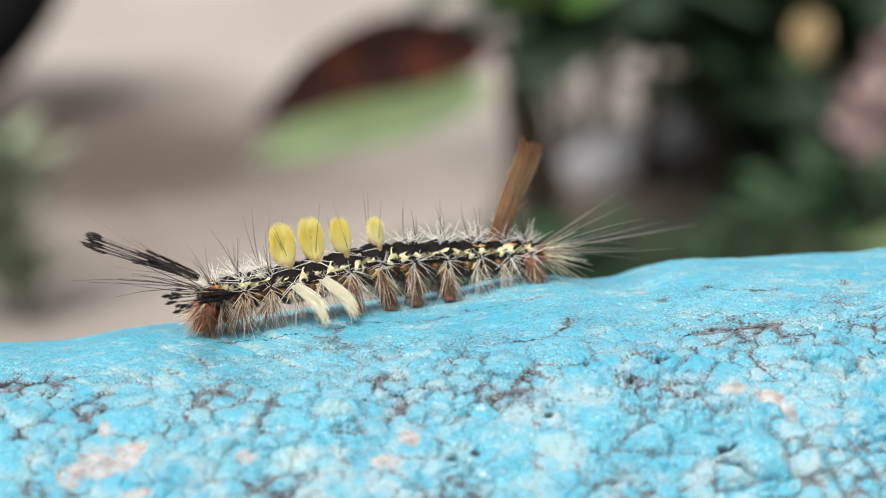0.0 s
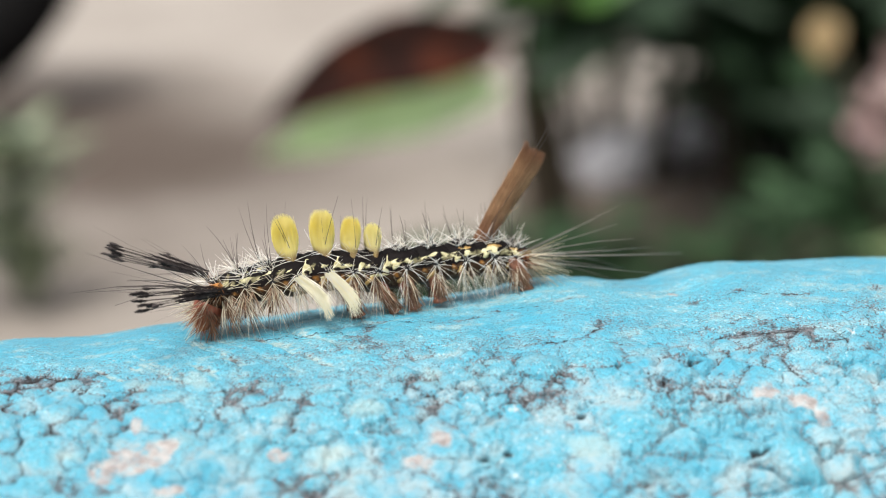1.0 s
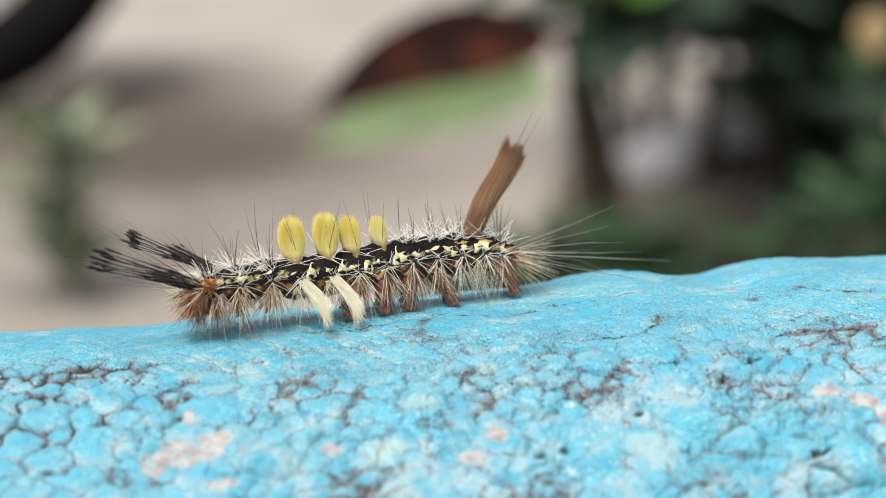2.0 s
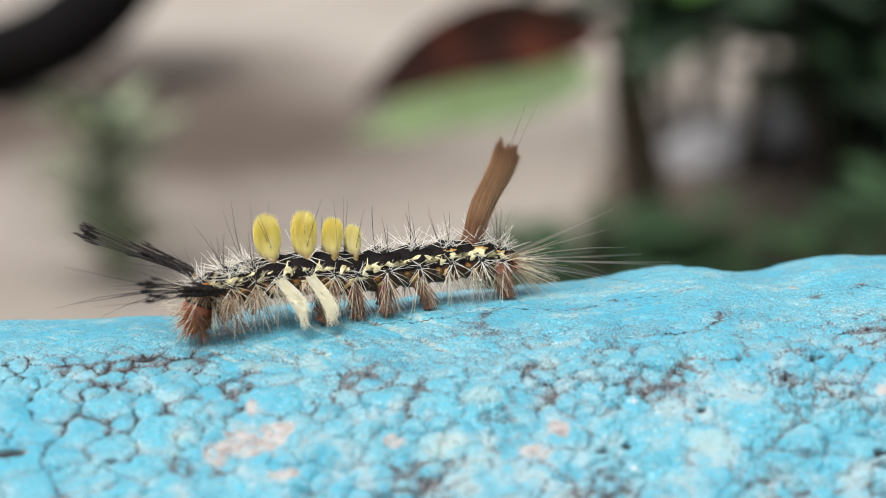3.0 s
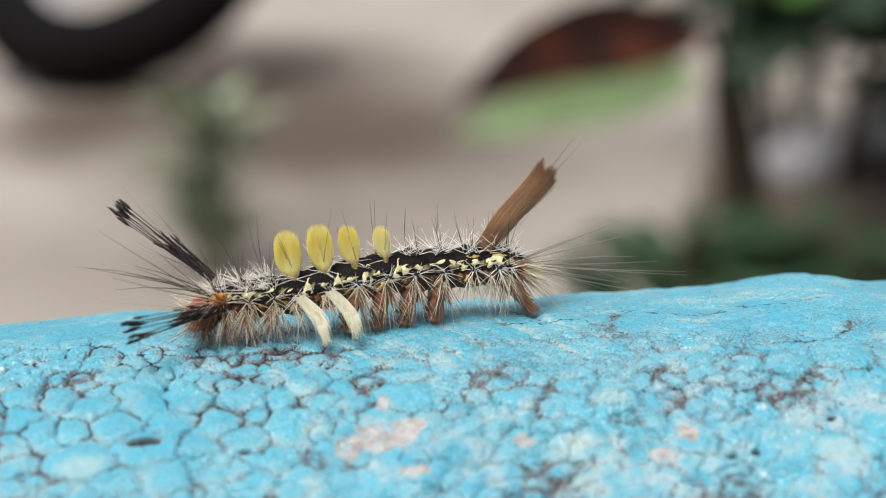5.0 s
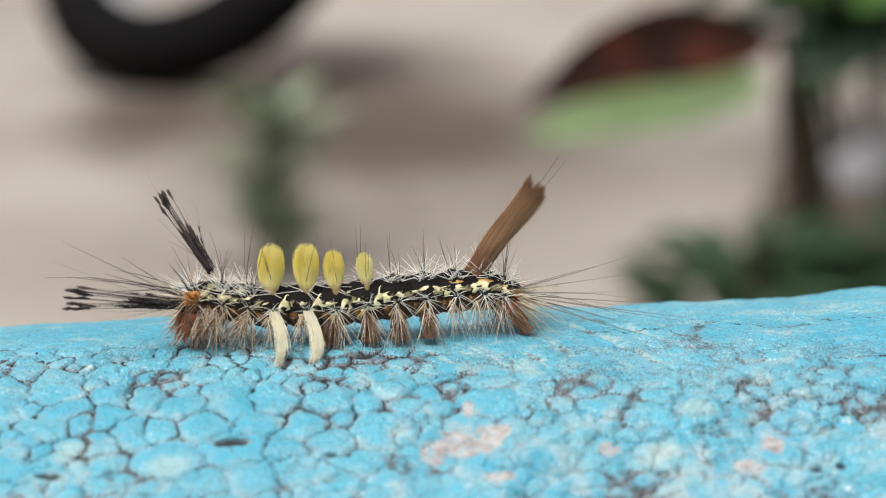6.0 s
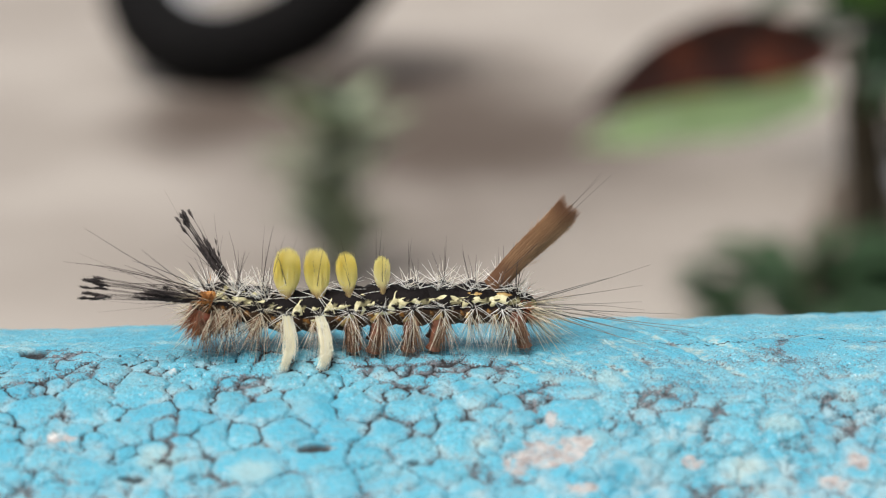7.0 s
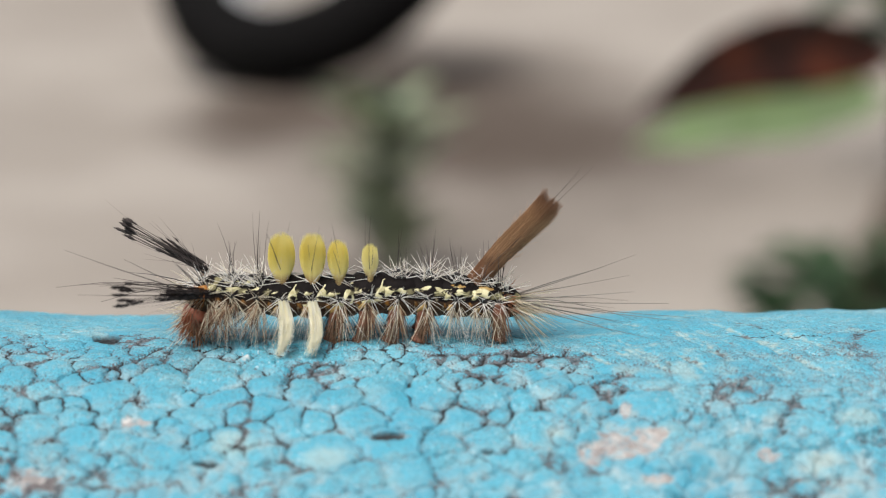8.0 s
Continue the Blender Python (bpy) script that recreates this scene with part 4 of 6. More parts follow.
def fleck(ring, r, sy, x, up, outline, along, tall, slant, mat=None, name="cream_mark"):
    """A slightly raised mark that follows the round of the body ring: place, outline, half sizes (mm, radians), slant in degrees."""
    c, s = math.cos(math.radians(slant)), math.sin(math.radians(slant))

    def on_skin(u, v, lift):
        px = max(-2.1, min(2.1, x + along * (c * u - s * v * tall * r / along)))
        ang = up + tall * v + s * u * along / r
        rr = r * (1 - (px / 2.25) ** 2) ** 0.24 + lift
        return Vector((px, sy * rr * math.cos(ang), 0.98 * rr * math.sin(ang))) * MM

    rim = [(u + rng.uniform(-0.13, 0.13), v + rng.uniform(-0.2, 0.2)) for u, v in outline]
    rim = [tuple(0.75 * p[c] + 0.25 * q[c] for c in (0, 1)) for e in range(len(rim)) for p, q in ((rim[e], rim[(e + 1) % len(rim)]), (rim[(e + 1) % len(rim)], rim[e]))]
    n = len(rim)
    verts = [on_skin(0.92 * u, 0.92 * v, 0.018) for u, v in rim] + [on_skin(u, v, -0.05) for u, v in rim] + [on_skin(0, 0, 0.025)]
    faces = []
    for k in range(n):
        q = (k + 1) % n
        faces += [(k, q, 2 * n), (n + k, n + q, q, k)]
    return put(name, verts, faces, mat or CREAM_SKIN, ring)


rings.append(build_head())
for number in range(1, 13):
    rings.append(build_ring(number))


def black_pencil():
    """Long hairs with feathered ends: plumes close together at the foot, bare shafts in the middle, a fan of plumes at the tip."""
    st = Strands()

    def plume(shaft, start, end, length, flat):
        """Short fine barbs on both sides of a stretch of the shaft."""
        for _ in range(int(26 * (end - start))):
            d = rng.uniform(start, end)
            st.hair(shaft[0] + shaft[1] * d, spread(shaft[1], flat), length * rng.uniform(0.6, 1.2), rng.uniform(0.030, 0.052), rings=3)

    knots = [spread((0, 0, 1), 6.0) for _ in range(5)]          # the shafts draw together in a few bundles
    for n in range(15):
        way = (knots[n % 5] * 5 + spread((0, 0, 1), 6)).normalized()
        foot = Vector((rng.uniform(-0.35, 0.35), rng.uniform(-0.35, 0.35), -0.4))
        reach = rng.uniform(10.2, 11.8)
        st.hair(foot, way, reach + 0.4, rng.uniform(0.028, 0.040), tip=0.7)
        plume((foot, way), reach - rng.uniform(1.0, 1.5), reach, 0.55, 20)
        st.club(foot + way * (reach - 0.75), way, 1.0, rng.uniform(0.13, 0.20))
    for n in range(20):                                         # shorter plumes make the dense lower part
        way = spread((0, 0, 1), 5)
        foot = Vector((rng.uniform(-0.42, 0.42), rng.uniform(-0.42, 0.42), -0.4))
        reach = rng.uniform(3.8, 6.0) if n < 17 else rng.uniform(6.0, 7.0)
        st.hair(foot, way, reach, 0.055, tip=0.6)
        plume((foot, way), 0.3, reach - 0.2, 0.75, 13)
        for d in (0.2, 0.42, 0.62, 0.8):
            st.club(foot + way * (reach * d), spread(way, 4), rng.uniform(0.7, 1.1), rng.uniform(0.08, 0.14))
        if n % 6 == 0:                                          # a plume that stands off the rest
            off = spread((0, 0, 1), 16)
            st.hair(foot, off, reach, 0.026, tip=0.7)
            plume((foot, off), reach - 0.7, reach, 0.4, 20)
    for _ in range(12):                                         # loose thin hairs
        side = [rng.uniform(-1.0, 1.0) for _ in range(3)]
        st.hair((rng.uniform(-0.3, 0.3), rng.uniform(-0.3, 0.3), 0), spread((0, 0, 1), 17), rng.uniform(5, 12.5), 0.020, side)
    return st.put("hair_pencil", BLACK_HAIR, caterpillar, "black hair pencil with feathered plumes")


def tail_brush():
    """A soft brush of very fine hair, wavy along its length, that parts into locks at the top."""
    st = Strands()
    locks = [(0.82 * math.cos(2.4 * k) * math.sqrt((k + 0.5) / 13), 0.82 * math.sin(2.4 * k) * math.sqrt((k + 0.5) / 13), rng.uniform(0.92, 1.03)) for k in range(13)]
    for _ in range(3400):
        rho, a = math.sqrt(rng.random()), rng.uniform(0, 2 * math.pi)
        ox, oy = rho * math.cos(a), rho * math.sin(a)
        lx, ly, high = min(locks, key=lambda q: (q[0] - ox) ** 2 + (q[1] - oy) ** 2)
        tall = 10.0 * high * (rng.uniform(0.88, 1.0) if rng.random() < 0.6 else rng.uniform(0.45, 0.92))
        r, phase, amp = rng.uniform(0.012, 0.022), rng.uniform(0, 6.28), abs(rng.gauss(0, 0.16))
        first = len(st.verts)
        for i in range(8):
            u = i / 7
            z = -1.2 + (tall + 1.2) * u
            h = max(0.0, z / 10)
            wide = 1.12 + 0.10 * h + 0.36 * h ** 3
            draw = 0.36 * h ** 4                                # locks close up towards the tip
            x = wide * (ox + (lx - ox) * draw) + 0.42 * math.sin(5.2 * h + 0.3) + amp * math.sin(7 * h + phase) * u
            y = 0.85 * wide * (oy + (ly - oy) * draw) + amp * math.cos(6 * h + phase) * u
            rr = r * (1 - 0.7 * u ** 2)
            for k in range(3):
                ang = 2 * math.pi * k / 3
                st.verts.append(Vector((x + rr * math.cos(ang), y + rr * math.sin(ang), z)) * MM)
        for i in range(7):
            for k in range(3):
                p, q = first + i * 3 + k, first + i * 3 + (k + 1) % 3
                st.faces.append((p, q, q + 3, p + 3))
    for _ in range(190):                                        # frizz along its sides
        a, z = rng.uniform(0, 2 * math.pi), rng.uniform(0, 9)
        st.hair((1.0 * math.cos(a), 0.85 * math.sin(a), z), spread((0.45 * math.cos(a), 0.45 * math.sin(a), 1), 14), rng.uniform(0.7, 1.9), 0.015)
    ob = st.put("tail_pencil", BRUSH_HAIR, caterpillar, "upright brown brush of hair")
    st = Strands()
    for n in range(12):
        foot = (rng.uniform(-0.9, 0.9), rng.uniform(-0.7, 0.7), 0)
        st.hair(foot, spread((0, 0, 1), 9 if n < 9 else 5), rng.uniform(5.5, 10) if n < 9 else rng.uniform(13, 15.5), 0.034)
    st.put("stray_hairs", GREY_HAIR, ob)
    return ob


near_pencil, far_pencil, tail_pencil = black_pencil(), black_pencil(), tail_brush()


def proleg(sy, rear):
    """A fleshy false leg that grips with a flared foot; its sole is at z = 0."""
    v, f = [], []
    prof = ((3.6, 0.95), (2.9, 0.88), (2.2, 0.74), (1.5, 0.60), (0.9, 0.52), (0.5, 0.50), (0.28, 0.62), (0.06, 0.72), (0.0, 0.52))
    for i, (z, r) in enumerate(prof):
        for k in range(14):
            a = 2 * math.pi * k / 14
            w = 1 + 0.14 * noise.noise(Vector((math.cos(a) * 2, math.sin(a) * 2, z * 2 + sy)))
            v.append(Vector((r * w * 1.05 * math.cos(a) - (0.22 * z if rear else 0), r * w * math.sin(a) - sy * 0.28 * z, z)) * MM)
    for i in range(len(prof) - 1):
        for k in range(14):
            p, q = i * 14 + k, i * 14 + (k + 1) % 14
            f.append((p, p + 14, q + 14, q))
    f.append(tuple((len(prof) - 1) * 14 + k for k in range(14)))
    leg = put("false_leg", v, f, FOOT, caterpillar, "fleshy reddish-brown false leg")
    feet = [((rng.uniform(-0.5, 0.5) - (0.5 if rear else 0), sy * 0.1, rng.uniform(1.7, 2.7)), (0.05 + (0.35 if rear else 0), sy * 0.35, -1)) for _ in range(5)]
    bristles("foot_hairs", BROWN_HAIR, leg, feet, 16, (1.4, 2.7), 18, 0.034, 0.0)
    return leg


LEG_RINGS = (6, 7, 8, 9, 12)
prolegs = [(n, sy, proleg(sy, n == 12)) for n in LEG_RINGS for sy in (-1, 1)]


# ---- plants and things behind ----
def blade_mesh(name, length, width, arch, fold, mat, sweep=0.0, n=12):
    """A leaf blade along +x from its stalk, bent, folded along the midrib and swept to one side, with a little thickness."""
    verts, faces = [], []
    for side in (1, -1):
        for i in range(n + 1):
            u = i / n
            w = width / 2 * math.sin(math.pi * min(1, u ** 0.8)) ** 0.75 * (1 - 0.25 * u)
            z = arch * math.sin(math.pi * u * 0.9) * length
            for k in (-2, -1, 0, 1, 2):
                y = w * k / 2
                ripple = 0.03 * width * math.sin(u * 17 + k)
                verts.append((u * length, y + sweep * length * math.sin(math.pi * u), z - fold * abs(y) + ripple * abs(k) / 2 + side * 0.0004))
    m = (n + 1) * 5
    for s in (0, 1):
        for i in range(n):
            for k in range(4):
                p = s * m + i * 5 + k
                q = (p, p + 5, p + 6, p + 1)
                faces.append(q if s else q[::-1])
    me = mesh_of(name, verts, faces)
    me.materials.append(mat)
    return me


def leaf_on(parent, me, foot, ahead, roll, size=1.0, name="leaf", label=""):
    """A leaf of the plant: its stalk end at foot, pointing ahead, turned about itself by roll degrees."""
    ob = new(name, me)
    ob.parent = parent
    x = Vector(ahead).normalized()
    y = Vector((0, 0, 1)).cross(x).normalized()
    m = Matrix((x, y, x.cross(y))).transposed().to_4x4()
    ob.matrix_basis = Matrix.Translation(foot) @ m @ pose(0, 0, 0, roll, 0, 0) @ Matrix.Scale(size, 4)
    return tagged(ob, label)


def stem(parent, points, r0, r1, name="stem", mat=None):
    n = len(points)
    v, f = tube(points, [r0 + (r1 - r0) * i / (n - 1) for i in range(n)], 8)
    return put(name, v, f, mat or BARK, parent)


dark_blade = blade_mesh("leaf", 0.13, 0.060, 0.16, 0.25, DARK_LEAF)
mid_blade = blade_mesh("leaf", 0.11, 0.050, 0.14, 0.2, MID_LEAF)
green_blade = blade_mesh("leaf", 0.225, 0.070, 0.03, 0.1, GREEN_LEAF, 0.03)
red_blade = blade_mesh("leaf", 0.212, 0.078, 0.06, 0.2, RED_LEAF, 0.10)
fresh_blade = blade_mesh("leaf", 0.12, 0.06, 0.12, 0.2, FRESH_LEAF)
yellow_blade = blade_mesh("leaf", 0.042, 0.038, 0.1, 0.1, YELLOW_LEAF)
narrow_blade = blade_mesh("leaf", 0.075, 0.022, 0.12, 0.2, WEED_LEAF)


def shrub(at, reach, height, count, seed, bare=0.12, stems=7):
    """A leafy bush of several stems rising from the ground; bare: the share of the stems without leaves."""
    r = random.Random(seed)
    base = tagged(new("shrub"), "dense dark green leafy shrub in shade", "shrub", group="shrubs behind the rail")
    base.matrix_basis = pose(*at)
    for k in range(stems):
        a = r.uniform(0, 2 * math.pi)
        top = Vector((reach * r.uniform(0.2, 0.8) * math.cos(a), reach * r.uniform(0.2, 0.8) * math.sin(a), height * r.uniform(0.75, 1.05)))
        pts = [Vector((0.02 * math.cos(a), 0.02 * math.sin(a), -0.01)) + top * u + Vector((0.02 * r.uniform(-1, 1), 0.02 * r.uniform(-1, 1), 0)) * u for u in (0, 0.25, 0.5, 0.75, 1)]
        stem(base, pts, 0.006, 0.0025)
        for j in range(count // stems):
            u = r.uniform(bare, 1.0)
            foot = top * u + Vector((r.uniform(-1, 1), r.uniform(-1, 1), r.uniform(-0.4, 0.4))) * reach * 0.3
            b = r.uniform(0, 2 * math.pi)
            leaf_on(base, dark_blade if r.random() < 0.72 else mid_blade, foot, (math.cos(b), math.sin(b), r.uniform(-0.5, 0.35)), r.uniform(-40, 40), r.uniform(0.7, 1.25))
    return base


shrub((0.70, 2.02, 0), 0.24, 0.50, 160, 3, 0.44, 4)
shrub((0.60, 2.20, 0), 0.24, 0.56, 80, 6, 0.6, 3)
shrub((0.82, 2.20, 0), 0.26, 0.58, 260, 7, 0.10, 4)
shrub((0.88, 1.98, 0), 0.26, 0.55, 380, 5, 0.02)
shrub((0.81, 1.72, 0), 0.17, 0.46, 110, 8, 0.30, 5)
shrub((1.14, 1.75, 0), 0.28, 0.60, 170, 9, 0.05)
shrub((0.62, 2.45, 0), 0.22, 0.55, 80, 14, 0.6)
shrub((0.95, 2.45, 0), 0.34, 0.62, 150, 15, 0.1)


def trunk():
    """The slim bare trunk of a sapling with a tuft of leaves above."""
    base = tagged(new("sapling"), "slim dark sapling with a few broad leaves above", "tree")
    base.matrix_basis = pose(0.386, 1.72, 0)
    stem(base, [(0.0, 0.0, -0.02), (0.005, 0, 0.1), (-0.006, 0.01, 0.22), (0.01, 0.0, 0.36), (0.0, 0.02, 0.62)], 0.027, 0.014, "trunk")
    for x, y, z, ahead, size in ((-0.03, -0.22, 0.345, (-1, -0.1, 0.15), 0.65), (-0.015, -0.21, 0.335, (0.8, -0.3, 0.3), 0.6), (-0.06, -0.20, 0.36, (0.3, -0.4, 0.6), 0.6)):
        leaf_on(base, fresh_blade, (x, y, z), ahead, 50, size, "leaf", "sunlit fresh green leaf")
        stem(base, [(0.0, 0.0, z - 0.03), (x * 0.5, y * 0.5, z + 0.01), (x, y, z)], 0.003, 0.002)
    r = random.Random(31)
    for k in range(26):
        a, z = k * 2.4, r.uniform(0.26, 0.55)
        leaf_on(base, dark_blade if k % 3 else mid_blade, (0.03 + 0.04 * math.cos(a), 0.04 * math.sin(a), z), (math.cos(a), math.sin(a), r.uniform(-0.5, 0.2)), r.uniform(-30, 30), r.uniform(0.9, 1.4))


trunk()


def low_plant(at, reach, height, count, seed):
    r = random.Random(seed)
    base = tagged(new("low_plant"), "low dark green plant at the foot of the shrub", "plant", group="low plants")
    base.matrix_basis = pose(*at)
    for j in range(count):
        a = r.uniform(0, 2 * math.pi)
        out = Vector((math.cos(a), math.sin(a), 0)) * reach * math.sqrt(r.random())
        foot = out + Vector((0, 0, height * r.uniform(0.3, 1.0) * (1 - 0.5 * (out.length / reach) ** 2)))
        if j % 6 == 0:
            stem(base, [Vector((out.x * 0.15, out.y * 0.15, -0.01)), foot * 0.6, foot], 0.004, 0.002)
        leaf_on(base, mid_blade, foot, (math.cos(a), math.sin(a), r.uniform(-0.3, 0.4)), r.uniform(-30, 30), r.uniform(0.32, 0.6))


low_plant((0.30, 1.56, 0), 0.10, 0.135, 170, 21)
low_plant((0.46, 1.50, 0), 0.13, 0.155, 130, 22)
low_plant((0.62, 1.48, 0), 0.13, 0.185, 210, 23)


def broad_leaf_plant():
    """The plant with a dry red-brown leaf over a fresh green one."""
    base = tagged(new("broad_leaf_plant"), "slim plant with a dry red-brown leaf over a light green one", "plant")
    base.matrix_basis = pose(0.345, 1.58, 0)
    stem(base, [(0.02, 0.02, -0.02), (0.025, 0.02, 0.12), (0.0, 0.01, 0.25), (-0.025, -0.022, 0.305)], 0.008, 0.004)
    leaf_on(base, red_blade, (-0.022, -0.022, 0.300), (-0.218, 0.022, -0.060), 72, 1.07, "leaf", "dry curled red-brown leaf")
    leaf_on(base, green_blade, (-0.020, 0.02, 0.256), (-0.225, 0.024, -0.052), 74, 1.02, "leaf", "fresh light green leaf")
    for k in range(9):
        a = 0.9 * k
        leaf_on(base, dark_blade if k % 2 else mid_blade, (0.0, 0.01, 0.24 + 0.022 * k), (0.9 + 0.2 * math.cos(a), 0.5 * math.sin(a), 0.35), 25 * math.sin(a * 2), 1.1)


broad_leaf_plant()


def flower_stalk():
    base = tagged(new("flower_stalk"), "stalk with a yellow leaf and a pale pink bloom", "flower")
    base.matrix_basis = pose(0.585, 1.395, 0)
    stem(base, [(0, 0.01, -0.01), (0.01, 0.005, 0.13), (0.0, 0.01, 0.24), (-0.03, 0.015, 0.32)], 0.005, 0.0025, "stem", BARK)
    leaf_on(base, yellow_blade, (-0.03, 0.015, 0.323), (-0.1, -0.1, -1), 5, 1.0, "leaf", "yellowed leaf")
    petal = blade_mesh("petal", 0.042, 0.032, 0.25, 0.1, PINK_PETAL)
    for k in range(8):
        a = 2 * math.pi * k / 8
        leaf_on(base, petal, (0.003, -0.004, 0.240), (0.55 * math.cos(a), -0.5, 0.75 * math.sin(a) - 0.1), 40 * k, 1.0, "petal")
    for k in range(5):
        a = 2 * math.pi * k / 5
        leaf_on(base, petal, (0.042, 0.03, 0.278), (0.6 * math.cos(a), -0.5, 0.6 * math.sin(a)), 40 * k, 0.8, "petal")
    leaf_on(base, green_blade, (0.10, -0.03, 0.128), (-1, -0.2, 0.1), 60, 0.6)


flower_stalk()


def weed():
    """An upright weed growing from the paving."""
    base = tagged(new("weed"), "thin upright grey-green weed growing from the paving", "plant")
    base.matrix_basis = pose(-0.1225, 1.96, 0)
    stem(base, [(0, 0, -0.01), (0.003, 0, 0.08), (0.0, 0.006, 0.14), (0.0, 0.015, 0.185)], 0.004, 0.002, "stem", WEED_LEAF)
    r = random.Random(4)
    for k in range(6):                                         # dark withered head
        a, z = k * 2.4, r.uniform(0.165, 0.20)
        leaf_on(base, dark_blade, (0, 0.012, z), (math.cos(a), 0.6 * math.sin(a), r.uniform(-0.3, 0.3)), r.uniform(-30, 30), r.uniform(0.28, 0.45), "leaf", "withered dark leaf")
    for k in range(52):
        a, z = k * 2.4, 0.01 + 0.17 * k / 52
        leaf_on(base, narrow_blade, (0, 0.004, z), (0.8 * math.cos(a), 0.8 * math.sin(a), r.uniform(0.0, 0.6)), r.uniform(-30, 30), r.uniform(0.8, 1.5))


weed()


def ring_mesh(profile, sides=56):
    """A ring about the y axis: profile is a closed line of (radius, y), in metres."""
    verts, faces, n = [], [], len(profile)
    for k in range(sides):
        a = 2 * math.pi * k / sides
        verts += [(r * math.cos(a), y, r * math.sin(a)) for r, y in profile]
    for k in range(sides):
        for i in range(n):
            p, q = k * n + i, ((k + 1) % sides) * n
            faces.append((p, k * n + (i + 1) % n, q + (i + 1) % n, q + i))
    return verts, faces


def small_wheel():
    """A small wheel with a black tyre, tilted back on the paving."""
    base = tagged(new("wheel"), "small wheel with a black rubber tyre tilted back on the paving", "wheel")
    base.matrix_basis = pose(-0.293, 3.335, 0.232, -43.7, 0, -33.7)
    section = [(0.228 + 0.066 * math.cos(a), 0.066 * math.sin(a)) for a in (2 * math.pi * k / 14 for k in range(14))]
    tyre = put("tyre", *ring_mesh(section), RUBBER, base, "black rubber tyre")
    for k in range(40):                                         # tread blocks
        v, f = blob(9, 20, 3.0, (0, 0, 0), 8, 6, 0.5)
        block = put("tread_block", v, f, RUBBER, tyre)
        a = 2 * math.pi * k / 40
        block.matrix_basis = Matrix.Rotation(-a, 4, "Y") @ pose(0, 0.012 * (1 if k % 2 else -1), 0.2925)
    put("rim", *ring_mesh([(0.170, -0.024), (0.170, 0.024), (0.163, 0.028), (0.157, 0.016), (0.157, -0.016), (0.163, -0.028)]), ALLOY, base, "pale metal rim")
    put("hub", *ring_mesh([(0.012, -0.03), (0.012, 0.03), (0.026, 0.03), (0.026, -0.03)], 24), ALLOY, base)
    for k in range(5):
        a = 2 * math.pi * (k + 0.3) / 5
        v, f = tube([(0.024 * math.cos(a), 0, 0.024 * math.sin(a)), (0.10 * math.cos(a), 0.006, 0.10 * math.sin(a)), (0.163 * math.cos(a), 0, 0.163 * math.sin(a))], (0.006, 0.005, 0.006), 10)
        put("spoke", v, f, ALLOY, base)


ALLOY = noisy_material("pale_metal", (0.42, 0.42, 0.44), (0.55, 0.55, 0.57), 40, 0.45, 0.5)
small_wheel()


def shade_spill(at, rx, ry, seed, label):
    """A thin uneven sheet of soil on the paving, coloured dark to stand in for shade."""
    verts, faces = [(at[0], at[1], 0.016)], []
    n = 48
    for ring in (0.4, 0.75, 1.0):
        for k in range(n):
            a = 2 * math.pi * k / n
            w = ring * (1 + 0.45 * noise.noise(Vector((math.cos(a) * 1.6, math.sin(a) * 1.6, seed))))
            verts.append((at[0] + rx * w * math.cos(a), at[1] + ry * w * math.sin(a), 0.012 * (1 - ring ** 2) + (0.007 if ring < 1 else -0.008)))
    for k in range(n):
        faces.append((0, 1 + k, 1 + (k + 1) % n))
        for s in range(2):
            p, q = 1 + s * n + k, 1 + s * n + (k + 1) % n
            faces.append((p, p + n, q + n, q))
    tagged(put("shaded_soil_sheet", verts, faces, SHADED_SOIL), label, "soil", kind="stuff")


# darkens the paving between the stems, where the shrubs' shade falls
shade_spill((0.80, 2.00, 0), 0.46, 0.60, 9, "dark soil sheet with the shrubs' shade put into its colour")


def stone(at, size, seed):
    v, f = blob(size * 1000, size * 800, size * 620, (0, 0, 0), 18, 12, 1, 0.22, seed)
    ob = put("stone", v, f, STONE)
    ob.matrix_basis = pose(*at)
    tagged(ob, "rounded pale grey stone on the paving", "stone", group="stones by the shrub")


STONE = noisy_material("pale_stone", (0.30, 0.30, 0.32), (0.52, 0.51, 0.52), 18, 0.8, 0.2, 0.5, 0.005)
stone((0.60, 2.25, 0.03), 0.065, 4)
stone((0.70, 2.33, 0.035), 0.06, 7)


# ---- what moves ----
# the whole animal along the rail: seconds, mm along, degrees round the rail
ROOT_ROWS = (
    (0, -6.43, -4.75),
    (0.2, -6.53, -4.65),
    (0.5, -6.88, -4.5),
    (0.8, -7.75, -4.35),
    (1, -9.53, -4.25),
    (1.2, -11.04, -3.95),
    (1.5, -13.02, -3.5),
    (1.7, -13.42, -3.3),
    (2.8, -21.29, -2.2),
    (3, -23.26, -2),
    (3.2, -24.24, -1.8),
    (3.5, -25.39, -1.5),
    (3.8, -26.83, -1.2),
    (4, -28.6, -1),
    (4.2, -29.37, -0.8),
    (4.5, -30.32, -0.5),
    (4.7, -31.39, -0.23),
    (5.8, -42.02, 1.23),
    (6, -43.93, 1.5),
    (6.2, -44.72, 1.6),
    (6.5, -46.77, 1.75),
    (6.8, -49.28, 1.9),
    (7, -50.5, 2),
    (7.2, -52.33, 2.1),
    (7.5, -56.24, 2.25),
    (7.8, -58.54, 2.1),
    (8, -58.29, 2))


